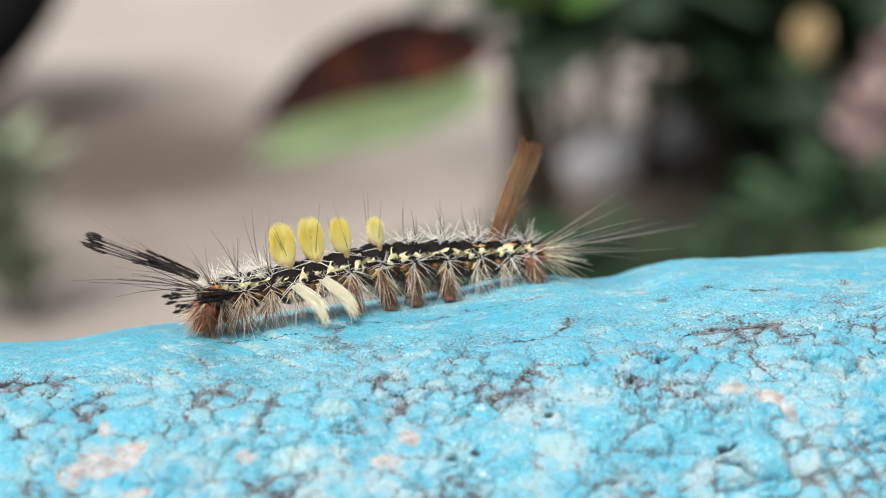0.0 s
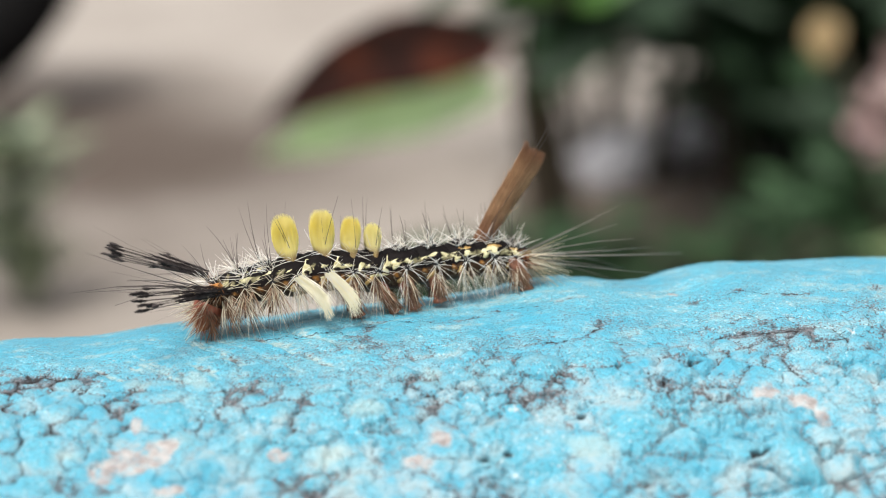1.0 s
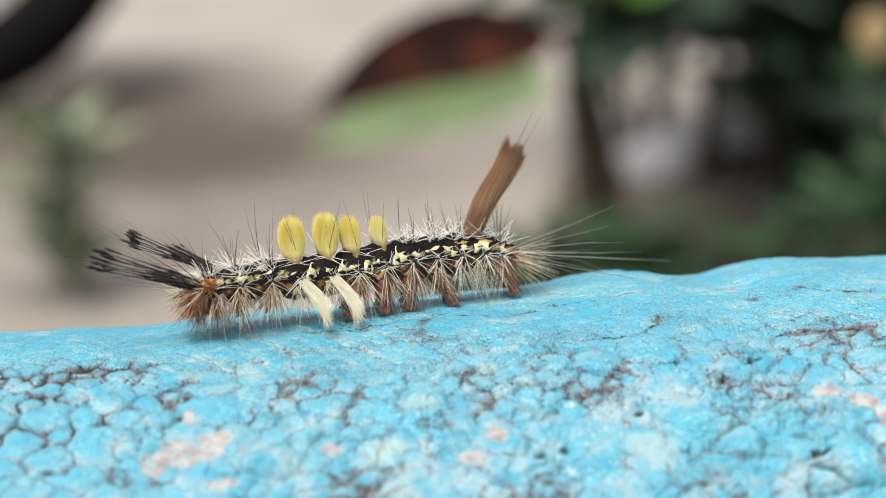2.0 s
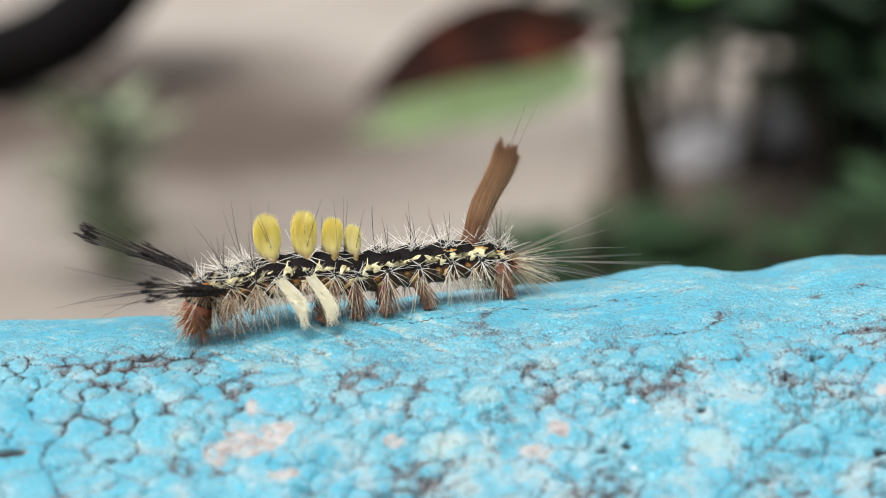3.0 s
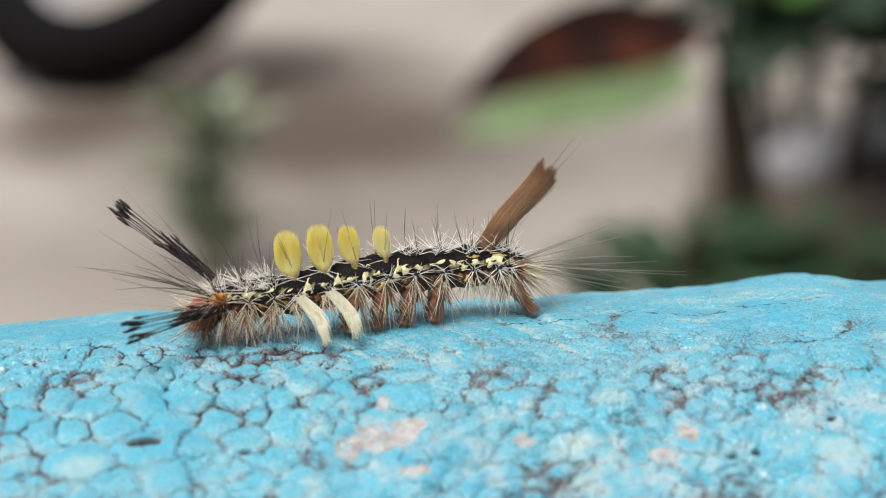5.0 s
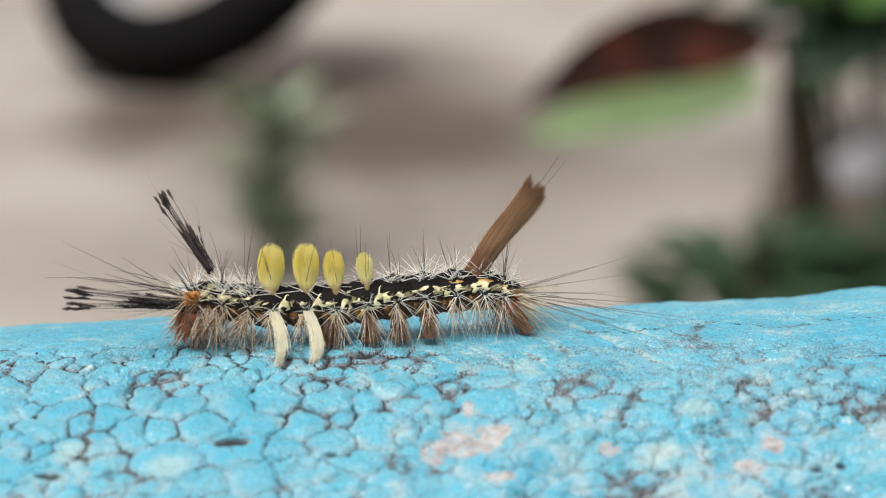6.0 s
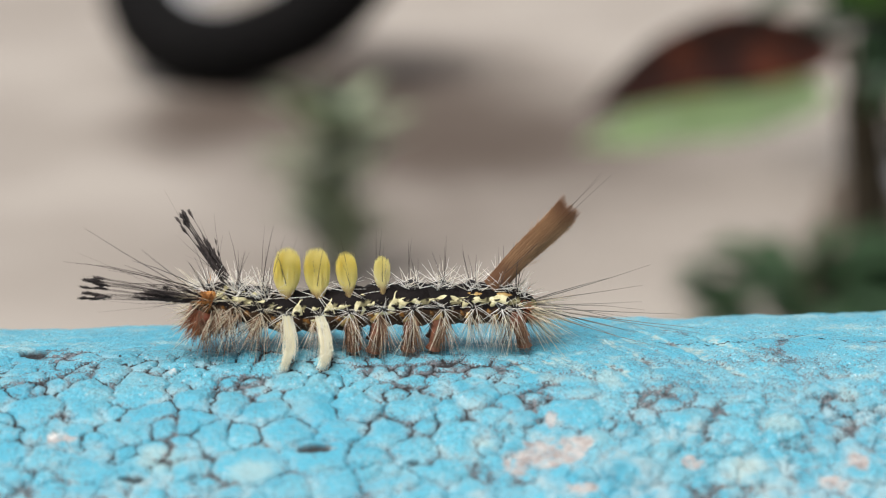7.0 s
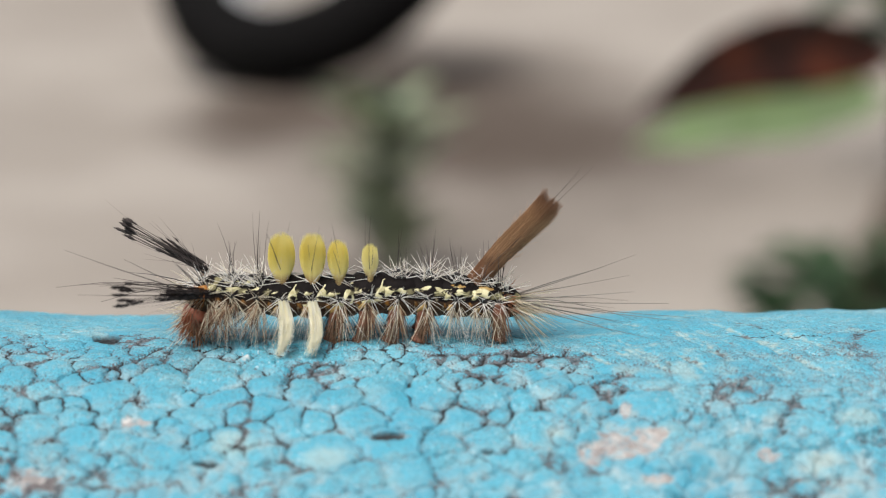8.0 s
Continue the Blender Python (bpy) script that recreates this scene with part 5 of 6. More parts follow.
def crawl_root(rows):
    walk(caterpillar, [(t, Matrix.Translation((s * MM, 0, RAIL_Z)) @ pose(0, 0, 0, phi, 0, 0) @ Matrix.Translation((0, 0, RAIL_R * MM)))
                       for t, s, phi in rows])


def ring_pose(x, y, z, pitch, yaw):
    return pose(x * MM, y * MM, z * MM, 0, pitch, yaw)


def between(rows, t, column):
    """The value of a column of keyed rows at t seconds."""
    for a, b in zip(rows, rows[1:]):
        if t <= b[0]:
            u = (t - a[0]) / (b[0] - a[0])
            return a[column] + (b[column] - a[column]) * max(0.0, u)
    return rows[-1][column]


def crawl_legs(number, rows):
    """False legs stand on the rail while the body moves on, then step forward: soles stay on the paint."""
    for n, sy, leg in prolegs:
        if n != number:
            continue
        lag = 0.8 if n == 12 else 0.0
        keys, foot, stepping = [], None, 0
        for k in range(81):
            t = k / 10
            at, x, y = between(ROOT_ROWS, t, 1), between(rows, t, 1) + lag, between(rows, t, 2)
            here = at + x
            if foot is None:
                foot = here + 0.25 * ((n * 5) % 4)
            if stepping:
                foot += (here - 1.0 - foot) / stepping
                stepping -= 1
            elif foot - here > 1.0:
                stepping = 2
            lift = 0.30 if stepping == 1 else 0.0
            along, fy = foot - at, y + sy * 1.85
            fz = math.sqrt(RAIL_R ** 2 - fy ** 2) - RAIL_R + 0.02 + lift
            lean = math.degrees(math.atan2(x - along, 3.4))
            keys.append((t, pose(along * MM, fy * MM, fz * MM, math.degrees(-fy / RAIL_R), lean, 0)))
        walk(leg, keys)


def crawl_ring(number, rows):
    walk(rings[number], [(t, ring_pose(*v)) for t, *v in rows])
    crawl_legs(number, rows)


def sway(pencil, rows):
    walk(pencil, [(t, Matrix.Translation((x * MM, y * MM, z * MM)) @ Vector((dx, dy, dz)).to_track_quat("Z", "Y").to_matrix().to_4x4())
                  for t, x, y, z, dx, dy, dz in rows])


def swing(brushes, rows):
    """Side brushes lag behind the stride: seconds, degrees about their foot."""
    for brush in brushes:
        walk(brush, [(t, pose(0, 0, 0, 0, turn, 0)) for t, turn in rows])

def motions():
    swing(side_brushes, ((0.0, -27), (1.0, -26), (1.5, -22), (3.0, -18), (3.5, -18), (4.0, -24), (4.5, -27), (6.0, -7), (6.5, -3), (7.0, 0), (7.5, 2), (8.0, 0)))
    crawl_root(ROOT_ROWS)
    # each ring of the body in the animal's space: seconds, mm, degrees of pitch and yaw
    crawl_ring(0, (
        (0, -13.12, -2.24, 1.85, -20.61, 4.14),
        (0.2, -13.37, -2.35, 1.99, -21.17, 4.3),
        (0.5, -13.57, -2.49, 1.91, -22.97, 4.04),
        (0.8, -13.72, -2.66, 2.14, -20.83, 5.53),
        (1, -12.92, -2.76, 2.13, -23.59, 4.34),
        (1.2, -13.15, -2.88, 2.61, -21.69, 5.38),
        (1.5, -13.93, -3.08, 3.47, -27.65, 1.4),
        (1.7, -14.24, -3.15, 3.52, -22.47, 6.25),
        (2.8, -13.02, -3.49, 2.88, -10.04, 11.53),
        (3, -11.45, -3.5, 1.95, -25.88, 4.42),
        (3.2, -11.3, -3.5, 1.85, -27.5, 2.6),
        (3.5, -12.42, -3.48, 1.7, -29.06, 0.2),
        (3.8, -11.72, -3.49, 1.79, -27.79, 2.81),
        (4, -10.81, -3.48, 1.68, -24.5, 6.42),
        (4.2, -10.57, -3.47, 1.57, -28.27, 1.83),
        (4.5, -12.52, -3.49, 1.8, -11.38, 11.57),
        (4.7, -13.25, -3.25, 2.23, -11.54, 10.84),
        (5.8, -12.02, -1.79, 2.9, -20.52, 4.3),
        (6, -12.23, -1.52, 2.9, -30.25, -1.15),
        (6.2, -12.44, -1.44, 3.7, -20.66, 3.68),
        (6.5, -11.92, -1.3, 4.15, -26.08, 1.9),
        (6.8, -11.26, -1.15, 4.66, -21.86, 2.63),
        (7, -12.5, -1.03, 3.68, -25.35, 1.68),
        (7.2, -12, -0.92, 3.6, -26.3, 1.33),
        (7.5, -10.9, -0.76, 3.2, -29.76, -0.15),
        (7.8, -12.25, -0.61, 3.03, -24.96, 1.06),
        (8, -12.44, -0.5, 2.12, -27.46, 0.54)))
    crawl_ring(1, (
        (0, -11.71, -2.12, 3.29, -21.32, 6.7),
        (0.2, -11.99, -2.23, 3.48, -22.56, 7.11),
        (0.5, -12.19, -2.37, 3.67, -25.99, 7.62),
        (0.8, -12.21, -2.49, 3.71, -21.41, 8.57),
        (1, -11.64, -2.63, 3.84, -27.49, 8.46),
        (1.2, -11.71, -2.72, 4.2, -19.73, 9.01),
        (1.5, -12.88, -3, 5.37, -19.66, 9.95),
        (1.7, -12.99, -2.98, 4.91, -15.45, 10.82),
        (2.8, -10.83, -3.03, 3.81, -13.99, 12.43),
        (3, -10.32, -3.37, 3.9, -33.88, 10.84),
        (3.2, -10.35, -3.56, 3.6, -39.87, 10.83),
        (3.5, -11.67, -3.41, 3.27, -29.5, 11.95),
        (3.8, -10.88, -3.4, 3.41, -32.48, 11.88),
        (4, -9.7, -3.33, 3.37, -34.49, 11.48),
        (4.2, -9.85, -3.4, 3.01, -33.02, 11.55),
        (4.5, -11.08, -3.18, 2.47, -14.24, 12.82),
        (4.7, -11.35, -2.87, 3.16, -15.04, 11.94),
        (5.8, -10.92, -1.7, 3.96, -14.76, 6.3),
        (6, -11.54, -1.5, 4.59, -22.53, 5.02),
        (6.2, -10.93, -1.33, 5.25, -13.02, 5.22),
        (6.5, -11, -1.25, 5.56, -16.18, 4.56),
        (6.8, -10.03, -1.09, 6.03, -11.77, 4.04),
        (7, -11.44, -0.99, 5.25, -17.62, 3.55),
        (7.2, -11.25, -0.9, 4.69, -14.88, 3.35),
        (7.5, -10.19, -0.75, 4.91, -27.19, 2.51),
        (7.8, -11.07, -0.58, 4.78, -21.59, 2.09),
        (8, -11.26, -0.48, 4.47, -31.37, 1.66)))
    crawl_ring(2, (
        (0, -9.4, -1.82, 3.48, -1.38, 7.77),
        (0.2, -9.64, -1.89, 3.72, -2.52, 8.25),
        (0.5, -9.76, -2, 3.99, -3.8, 9.01),
        (0.8, -9.64, -2.05, 3.94, -1.66, 9.8),
        (1, -9.3, -2.23, 4.23, -5.59, 9.97),
        (1.2, -9.29, -2.28, 4.21, 3.64, 10.48),
        (1.5, -10.33, -2.47, 5.07, 11.23, 11.99),
        (1.7, -10.34, -2.42, 4.82, 5.31, 12.18),
        (2.8, -8.71, -2.54, 4.03, -3.85, 13.17),
        (3, -8.35, -2.92, 4.28, -5.71, 13.32),
        (3.2, -8.49, -3.11, 4, -7.31, 13.9),
        (3.5, -9.43, -2.87, 3.63, -5.24, 13.98),
        (3.8, -8.78, -2.89, 3.88, -8.63, 13.97),
        (4, -7.89, -2.9, 3.88, -11.51, 13.59),
        (4.2, -7.95, -2.95, 3.47, -9.83, 13.59),
        (4.5, -8.85, -2.66, 2.79, -6.95, 13.39),
        (4.7, -9.11, -2.38, 3.43, -4.92, 12.64),
        (5.8, -8.82, -1.45, 3.9, 4.64, 7),
        (6, -9.41, -1.28, 4.36, 10.88, 6.09),
        (6.2, -8.92, -1.12, 4.76, 18.97, 6.08),
        (6.5, -8.88, -1.06, 5.27, 12.05, 5.28),
        (6.8, -8.26, -0.94, 5.51, 21.44, 4.74),
        (7, -9.31, -0.84, 4.95, 12.65, 4.15),
        (7.2, -9.12, -0.76, 4.55, 6.95, 3.74),
        (7.5, -8.29, -0.65, 4.82, 8.06, 3.08),
        (7.8, -8.94, -0.49, 4.61, 9.83, 2.47),
        (8, -9.01, -0.4, 4.55, 4.18, 2.05)))
    crawl_ring(3, (
        (0, -6.92, -1.48, 3.53, -1.23, 7.78),
        (0.2, -7.13, -1.53, 3.83, -2.35, 8.26),
        (0.5, -7.16, -1.59, 4.16, -3.6, 9.02),
        (0.8, -6.89, -1.58, 4.01, -1.5, 9.81),
        (1, -6.79, -1.79, 4.46, -5.37, 9.98),
        (1.2, -6.7, -1.8, 4.04, 3.83, 10.49),
        (1.5, -7.54, -1.87, 4.5, 11.37, 12),
        (1.7, -7.47, -1.8, 4.54, 5.44, 12.19),
        (2.8, -6.55, -2.04, 4.18, -3.71, 13.17),
        (3, -6.23, -2.42, 4.48, -5.39, 13.34),
        (3.2, -6.4, -2.59, 4.26, -7.04, 13.92),
        (3.5, -6.96, -2.25, 3.85, -5.05, 14),
        (3.8, -6.49, -2.32, 4.22, -8.4, 13.99),
        (4, -5.95, -2.43, 4.27, -11.2, 13.61),
        (4.2, -5.86, -2.45, 3.83, -9.57, 13.61),
        (4.5, -6.47, -2.09, 3.08, -6.88, 13.39),
        (4.7, -6.78, -1.85, 3.63, -4.82, 12.65),
        (5.8, -6.56, -1.17, 3.71, 4.73, 7.01),
        (6, -7.07, -1.03, 3.9, 11.02, 6.09),
        (6.2, -6.8, -0.9, 4.02, 19.1, 6.08),
        (6.5, -6.58, -0.85, 4.77, 12.16, 5.28),
        (6.8, -6.38, -0.79, 4.77, 21.53, 4.75),
        (7, -7, -0.67, 4.42, 12.79, 4.16),
        (7.2, -6.78, -0.61, 4.26, 7.08, 3.75),
        (7.5, -6.2, -0.54, 4.51, 8.26, 3.08),
        (7.8, -6.66, -0.39, 4.2, 10.01, 2.47),
        (8, -6.59, -0.32, 4.36, 4.45, 2.05)))
    crawl_ring(4, (
        (0, -4.41, -1.13, 3.6, -2.66, 7.7),
        (0.2, -4.56, -1.16, 3.93, -2.23, 8.23),
        (0.5, -4.53, -1.17, 4.32, -2.98, 9.01),
        (0.8, -4.12, -1.1, 4.08, -1.48, 9.75),
        (1, -4.2, -1.33, 4.68, -2.78, 10.05),
        (1.2, -4.08, -1.32, 3.86, 3.94, 10.33),
        (1.5, -4.69, -1.27, 4, 5.15, 11.48),
        (1.7, -4.55, -1.17, 4.28, 3.93, 11.91),
        (2.8, -4.26, -1.5, 4.3, -1.74, 13.18),
        (3, -4, -1.89, 4.65, -0.69, 13.48),
        (3.2, -4.22, -2.05, 4.5, -3.69, 14.06),
        (3.5, -4.43, -1.62, 4.06, -4.17, 14),
        (3.8, -4.12, -1.73, 4.54, -5.7, 14.13),
        (4, -3.89, -1.93, 4.61, -4.47, 13.96),
        (4.2, -3.71, -1.93, 4.14, -3.64, 13.89),
        (4.5, -4.07, -1.52, 3.36, -6.1, 13.45),
        (4.7, -4.38, -1.32, 3.83, -4.59, 12.65),
        (5.8, -4.17, -0.88, 3.56, 0.48, 6.85),
        (6, -4.6, -0.77, 3.48, 5.1, 5.87),
        (6.2, -4.55, -0.66, 3.34, 9.81, 5.76),
        (6.5, -4.19, -0.63, 4.32, 5.81, 5.09),
        (6.8, -4.34, -0.62, 4.08, 10.47, 4.46),
        (7, -4.58, -0.49, 3.94, 6.67, 4.01),
        (7.2, -4.36, -0.45, 3.98, 5.39, 3.68),
        (7.5, -4.02, -0.43, 4.23, 4.39, 3.01),
        (7.8, -4.29, -0.29, 3.83, 5.05, 2.41),
        (8, -4.12, -0.23, 4.19, 2.55, 2.03)))
    crawl_ring(5, (
        (0, -1.57, -0.75, 3.8, -5.43, 7.6),
        (0.2, -1.58, -0.73, 4.04, -1.55, 8.19),
        (0.5, -1.62, -0.71, 4.41, 0.61, 9.03),
        (0.8, -1.29, -0.61, 4.16, -1.88, 9.66),
        (1, -1.15, -0.79, 4.7, 2.92, 10.13),
        (1.2, -1.28, -0.81, 3.69, 1.48, 10.07),
        (1.5, -1.48, -0.64, 3.96, -0.67, 10.98),
        (1.7, -1.4, -0.52, 4.14, 1.15, 11.56),
        (2.8, -1.22, -0.79, 4.34, -0.87, 13.12),
        (3, -1.04, -1.18, 4.54, 3.58, 13.52),
        (3.2, -1.43, -1.35, 4.55, 1.91, 14.19),
        (3.5, -1.52, -0.9, 4.22, -1.26, 14.01),
        (3.8, -1.3, -1.01, 4.74, -3.42, 14.22),
        (4, -1.04, -1.21, 4.62, 3.2, 14.19),
        (4.2, -1.18, -1.29, 4.14, -0.81, 14.01),
        (4.5, -1.47, -0.9, 3.65, -9, 13.45),
        (4.7, -1.53, -0.67, 4.08, -7.2, 12.62),
        (5.8, -0.98, -0.5, 3.63, 0.41, 6.77),
        (6, -1.38, -0.45, 3.37, 2.14, 5.71),
        (6.2, -1.43, -0.36, 3.13, -0.2, 5.51),
        (6.5, -1.27, -0.37, 4.22, 0.63, 4.94),
        (6.8, -1.3, -0.39, 3.84, 1.49, 4.26),
        (7, -1.48, -0.28, 3.82, -1.45, 3.88),
        (7.2, -1.4, -0.26, 3.77, 1.95, 3.61),
        (7.5, -1.18, -0.28, 4.12, 1.61, 2.95),
        (7.8, -1.42, -0.17, 3.75, -0.57, 2.35),
        (8, -1.37, -0.13, 4.13, 0.86, 2.01)))
    crawl_ring(6, (
        (0, 1.41, -0.36, 4.14, -6.2, 7.59),
        (0.2, 1.53, -0.28, 4.14, -4.52, 8.12),
        (0.5, 1.55, -0.2, 4.3, -0.8, 8.96),
        (0.8, 1.21, -0.19, 4.29, -5.77, 9.57),
        (1, 1.48, -0.32, 4.41, 7.32, 10.08),
        (1.2, 1.36, -0.35, 3.74, -3.14, 9.89),
        (1.5, 1.56, -0.06, 4.04, -3.22, 10.86),
        (1.7, 1.52, 0.07, 4.2, -5.37, 11.39),
        (2.8, 1.42, -0.18, 4.42, -2.93, 12.99),
        (3, 1.48, -0.57, 4.31, 7.41, 13.4),
        (3.2, 1.39, -0.64, 4.34, 3.6, 14.06),
        (3.5, 1.5, -0.14, 4.23, -2.31, 13.93),
        (3.8, 1.28, -0.36, 4.9, -4.52, 14.16),
        (4, 1.45, -0.58, 4.37, 5.02, 14.08),
        (4.2, 1.15, -0.72, 4.3, -9.02, 13.78),
        (4.5, 1.33, -0.23, 4.18, -8.04, 13.5),
        (4.7, 1.41, -0.02, 4.57, -10.2, 12.66),
        (5.8, 1.53, -0.2, 3.46, 6.96, 6.78),
        (6, 1.47, -0.16, 3.26, -1.27, 5.67),
        (6.2, 1.5, -0.08, 3.33, -5.76, 5.47),
        (6.5, 1.3, -0.15, 4.25, -4.12, 4.92),
        (6.8, 1.55, -0.18, 3.88, -2.23, 4.22),
        (7, 1.49, -0.08, 4.04, -4.14, 3.87),
        (7.2, 1.39, -0.08, 3.83, -6.27, 3.58),
        (7.5, 1.49, -0.14, 4.06, 0.28, 2.94),
        (7.8, 1.37, -0.06, 3.9, -7.1, 2.35),
        (8, 1.3, -0.04, 4.13, -3.12, 2)))
    crawl_ring(7, (
        (0, 4.67, 0.08, 4.4, -0.55, 7.53),
        (0.2, 4.69, 0.17, 4.47, -1.98, 8),
        (0.5, 4.63, 0.28, 4.49, -1.52, 8.78),
        (0.8, 4.21, 0.31, 4.65, -2.82, 9.46),
        (1, 3.93, 0.11, 4.13, 3.53, 9.79),
        (1.2, 4.08, 0.12, 3.92, -1.32, 9.75),
        (1.5, 4.61, 0.53, 4.27, -2.41, 10.74),
        (1.7, 4.4, 0.65, 4.61, -5.15, 11.28),
        (2.8, 4.14, 0.45, 4.58, -0.82, 12.8),
        (3, 3.68, -0.05, 3.99, 4.37, 13.01),
        (3.2, 4.36, 0.1, 4.22, 1.77, 13.7),
        (3.5, 4.49, 0.59, 4.45, -2.01, 13.72),
        (3.8, 4.21, 0.38, 5.12, -0.91, 13.96),
        (4, 3.61, -0.05, 4.27, 0.98, 13.7),
        (4.2, 3.87, -0.05, 4.83, -4.65, 13.64),
        (4.5, 4.3, 0.49, 4.4, -1.53, 13.46),
        (4.7, 4.54, 0.69, 5.07, -4.22, 12.6),
        (5.8, 3.71, 0.06, 3.18, 1.23, 6.73),
        (6, 4.57, 0.14, 3.5, -3.92, 5.65),
        (6.2, 4.54, 0.22, 3.65, -4.3, 5.49),
        (6.5, 4.22, 0.1, 4.55, -1.47, 4.86),
        (6.8, 4.25, 0.02, 4, -0.57, 4.19),
        (7, 4.63, 0.13, 4.19, -0.76, 3.86),
        (7.2, 4.41, 0.1, 4.29, -3.06, 3.55),
        (7.5, 3.84, -0.02, 4.08, 1.16, 2.91),
        (7.8, 4.4, 0.07, 4.38, -4.58, 2.35),
        (8, 4.23, 0.06, 4.38, -1.63, 1.99)))
    crawl_ring(8, (
        (0, 8.06, 0.52, 4.21, 4.32, 7.46),
        (0.2, 7.85, 0.61, 4.32, 4.11, 7.94),
        (0.5, 7.53, 0.72, 4.41, 2.4, 8.71),
        (0.8, 7.15, 0.8, 4.55, 3.16, 9.39),
        (1, 6.97, 0.63, 4.07, 0.63, 9.64),
        (1.2, 7.29, 0.67, 3.86, 1.63, 9.67),
        (1.5, 7.42, 1.06, 4.27, 0.68, 10.65),
        (1.7, 6.93, 1.15, 4.63, 0.85, 11.22),
        (2.8, 6.89, 1.07, 4.48, 2.71, 12.66),
        (3, 6.77, 0.65, 3.93, 0.47, 12.8),
        (3.2, 7.42, 0.83, 4.14, 1.43, 13.5),
        (3.5, 7.24, 1.26, 4.4, 1.9, 13.57),
        (3.8, 7.08, 1.08, 4.97, 4.07, 13.78),
        (4, 6.67, 0.69, 4.26, 0.15, 13.57),
        (4.2, 7.07, 0.72, 4.73, 3.28, 13.59),
        (4.5, 7.38, 1.22, 4.38, 0.85, 13.34),
        (4.7, 7.33, 1.3, 5, 3.2, 12.46),
        (5.8, 6.63, 0.41, 3.38, -4.98, 6.72),
        (6, 7.42, 0.43, 3.62, -2.21, 5.66),
        (6.2, 7.28, 0.48, 3.75, -1.22, 5.49),
        (6.5, 7.08, 0.34, 4.36, 5.13, 4.82),
        (6.8, 7.41, 0.25, 3.92, 1.95, 4.17),
        (7, 7.56, 0.33, 4.14, 1.59, 3.85),
        (7.2, 7.11, 0.27, 4.08, 6.75, 3.52),
        (7.5, 7.04, 0.14, 3.94, 2.79, 2.89),
        (7.8, 7.24, 0.18, 4.33, 2.79, 2.35),
        (8, 6.99, 0.16, 4.25, 3.8, 1.98)))
    crawl_ring(9, (
        (0, 11.47, 0.97, 3.94, 4.37, 7.46),
        (0.2, 11.02, 1.05, 4.09, 4.17, 7.94),
        (0.5, 10.4, 1.16, 4.29, 2.45, 8.71),
        (0.8, 10.06, 1.28, 4.39, 3.23, 9.39),
        (1, 10.1, 1.16, 4.04, 0.6, 9.63),
        (1.2, 10.58, 1.23, 3.76, 1.66, 9.67),
        (1.5, 10.21, 1.58, 4.23, 0.72, 10.65),
        (1.7, 9.41, 1.65, 4.59, 0.92, 11.22),
        (2.8, 9.64, 1.68, 4.35, 2.75, 12.66),
        (3, 9.98, 1.38, 3.9, 0.43, 12.8),
        (3.2, 10.49, 1.57, 4.07, 1.42, 13.49),
        (3.5, 9.97, 1.92, 4.31, 1.94, 13.57),
        (3.8, 9.93, 1.78, 4.77, 4.13, 13.78),
        (4, 9.88, 1.46, 4.25, 0.14, 13.57),
        (4.2, 10.32, 1.51, 4.54, 3.36, 13.59),
        (4.5, 10.48, 1.95, 4.34, 0.87, 13.33),
        (4.7, 10.06, 1.91, 4.84, 3.29, 12.46),
        (5.8, 9.67, 0.76, 3.64, -5.04, 6.72),
        (6, 10.23, 0.7, 3.73, -2.19, 5.66),
        (6.2, 9.97, 0.74, 3.8, -1.18, 5.49),
        (6.5, 9.92, 0.58, 4.1, 5.21, 4.82),
        (6.8, 10.64, 0.49, 3.81, 1.97, 4.17),
        (7, 10.45, 0.52, 4.06, 1.62, 3.84),
        (7.2, 9.76, 0.43, 3.76, 6.87, 3.52),
        (7.5, 10.37, 0.31, 3.77, 2.81, 2.89),
        (7.8, 10.05, 0.3, 4.19, 2.88, 2.35),
        (8, 9.72, 0.25, 4.07, 3.86, 1.98)))
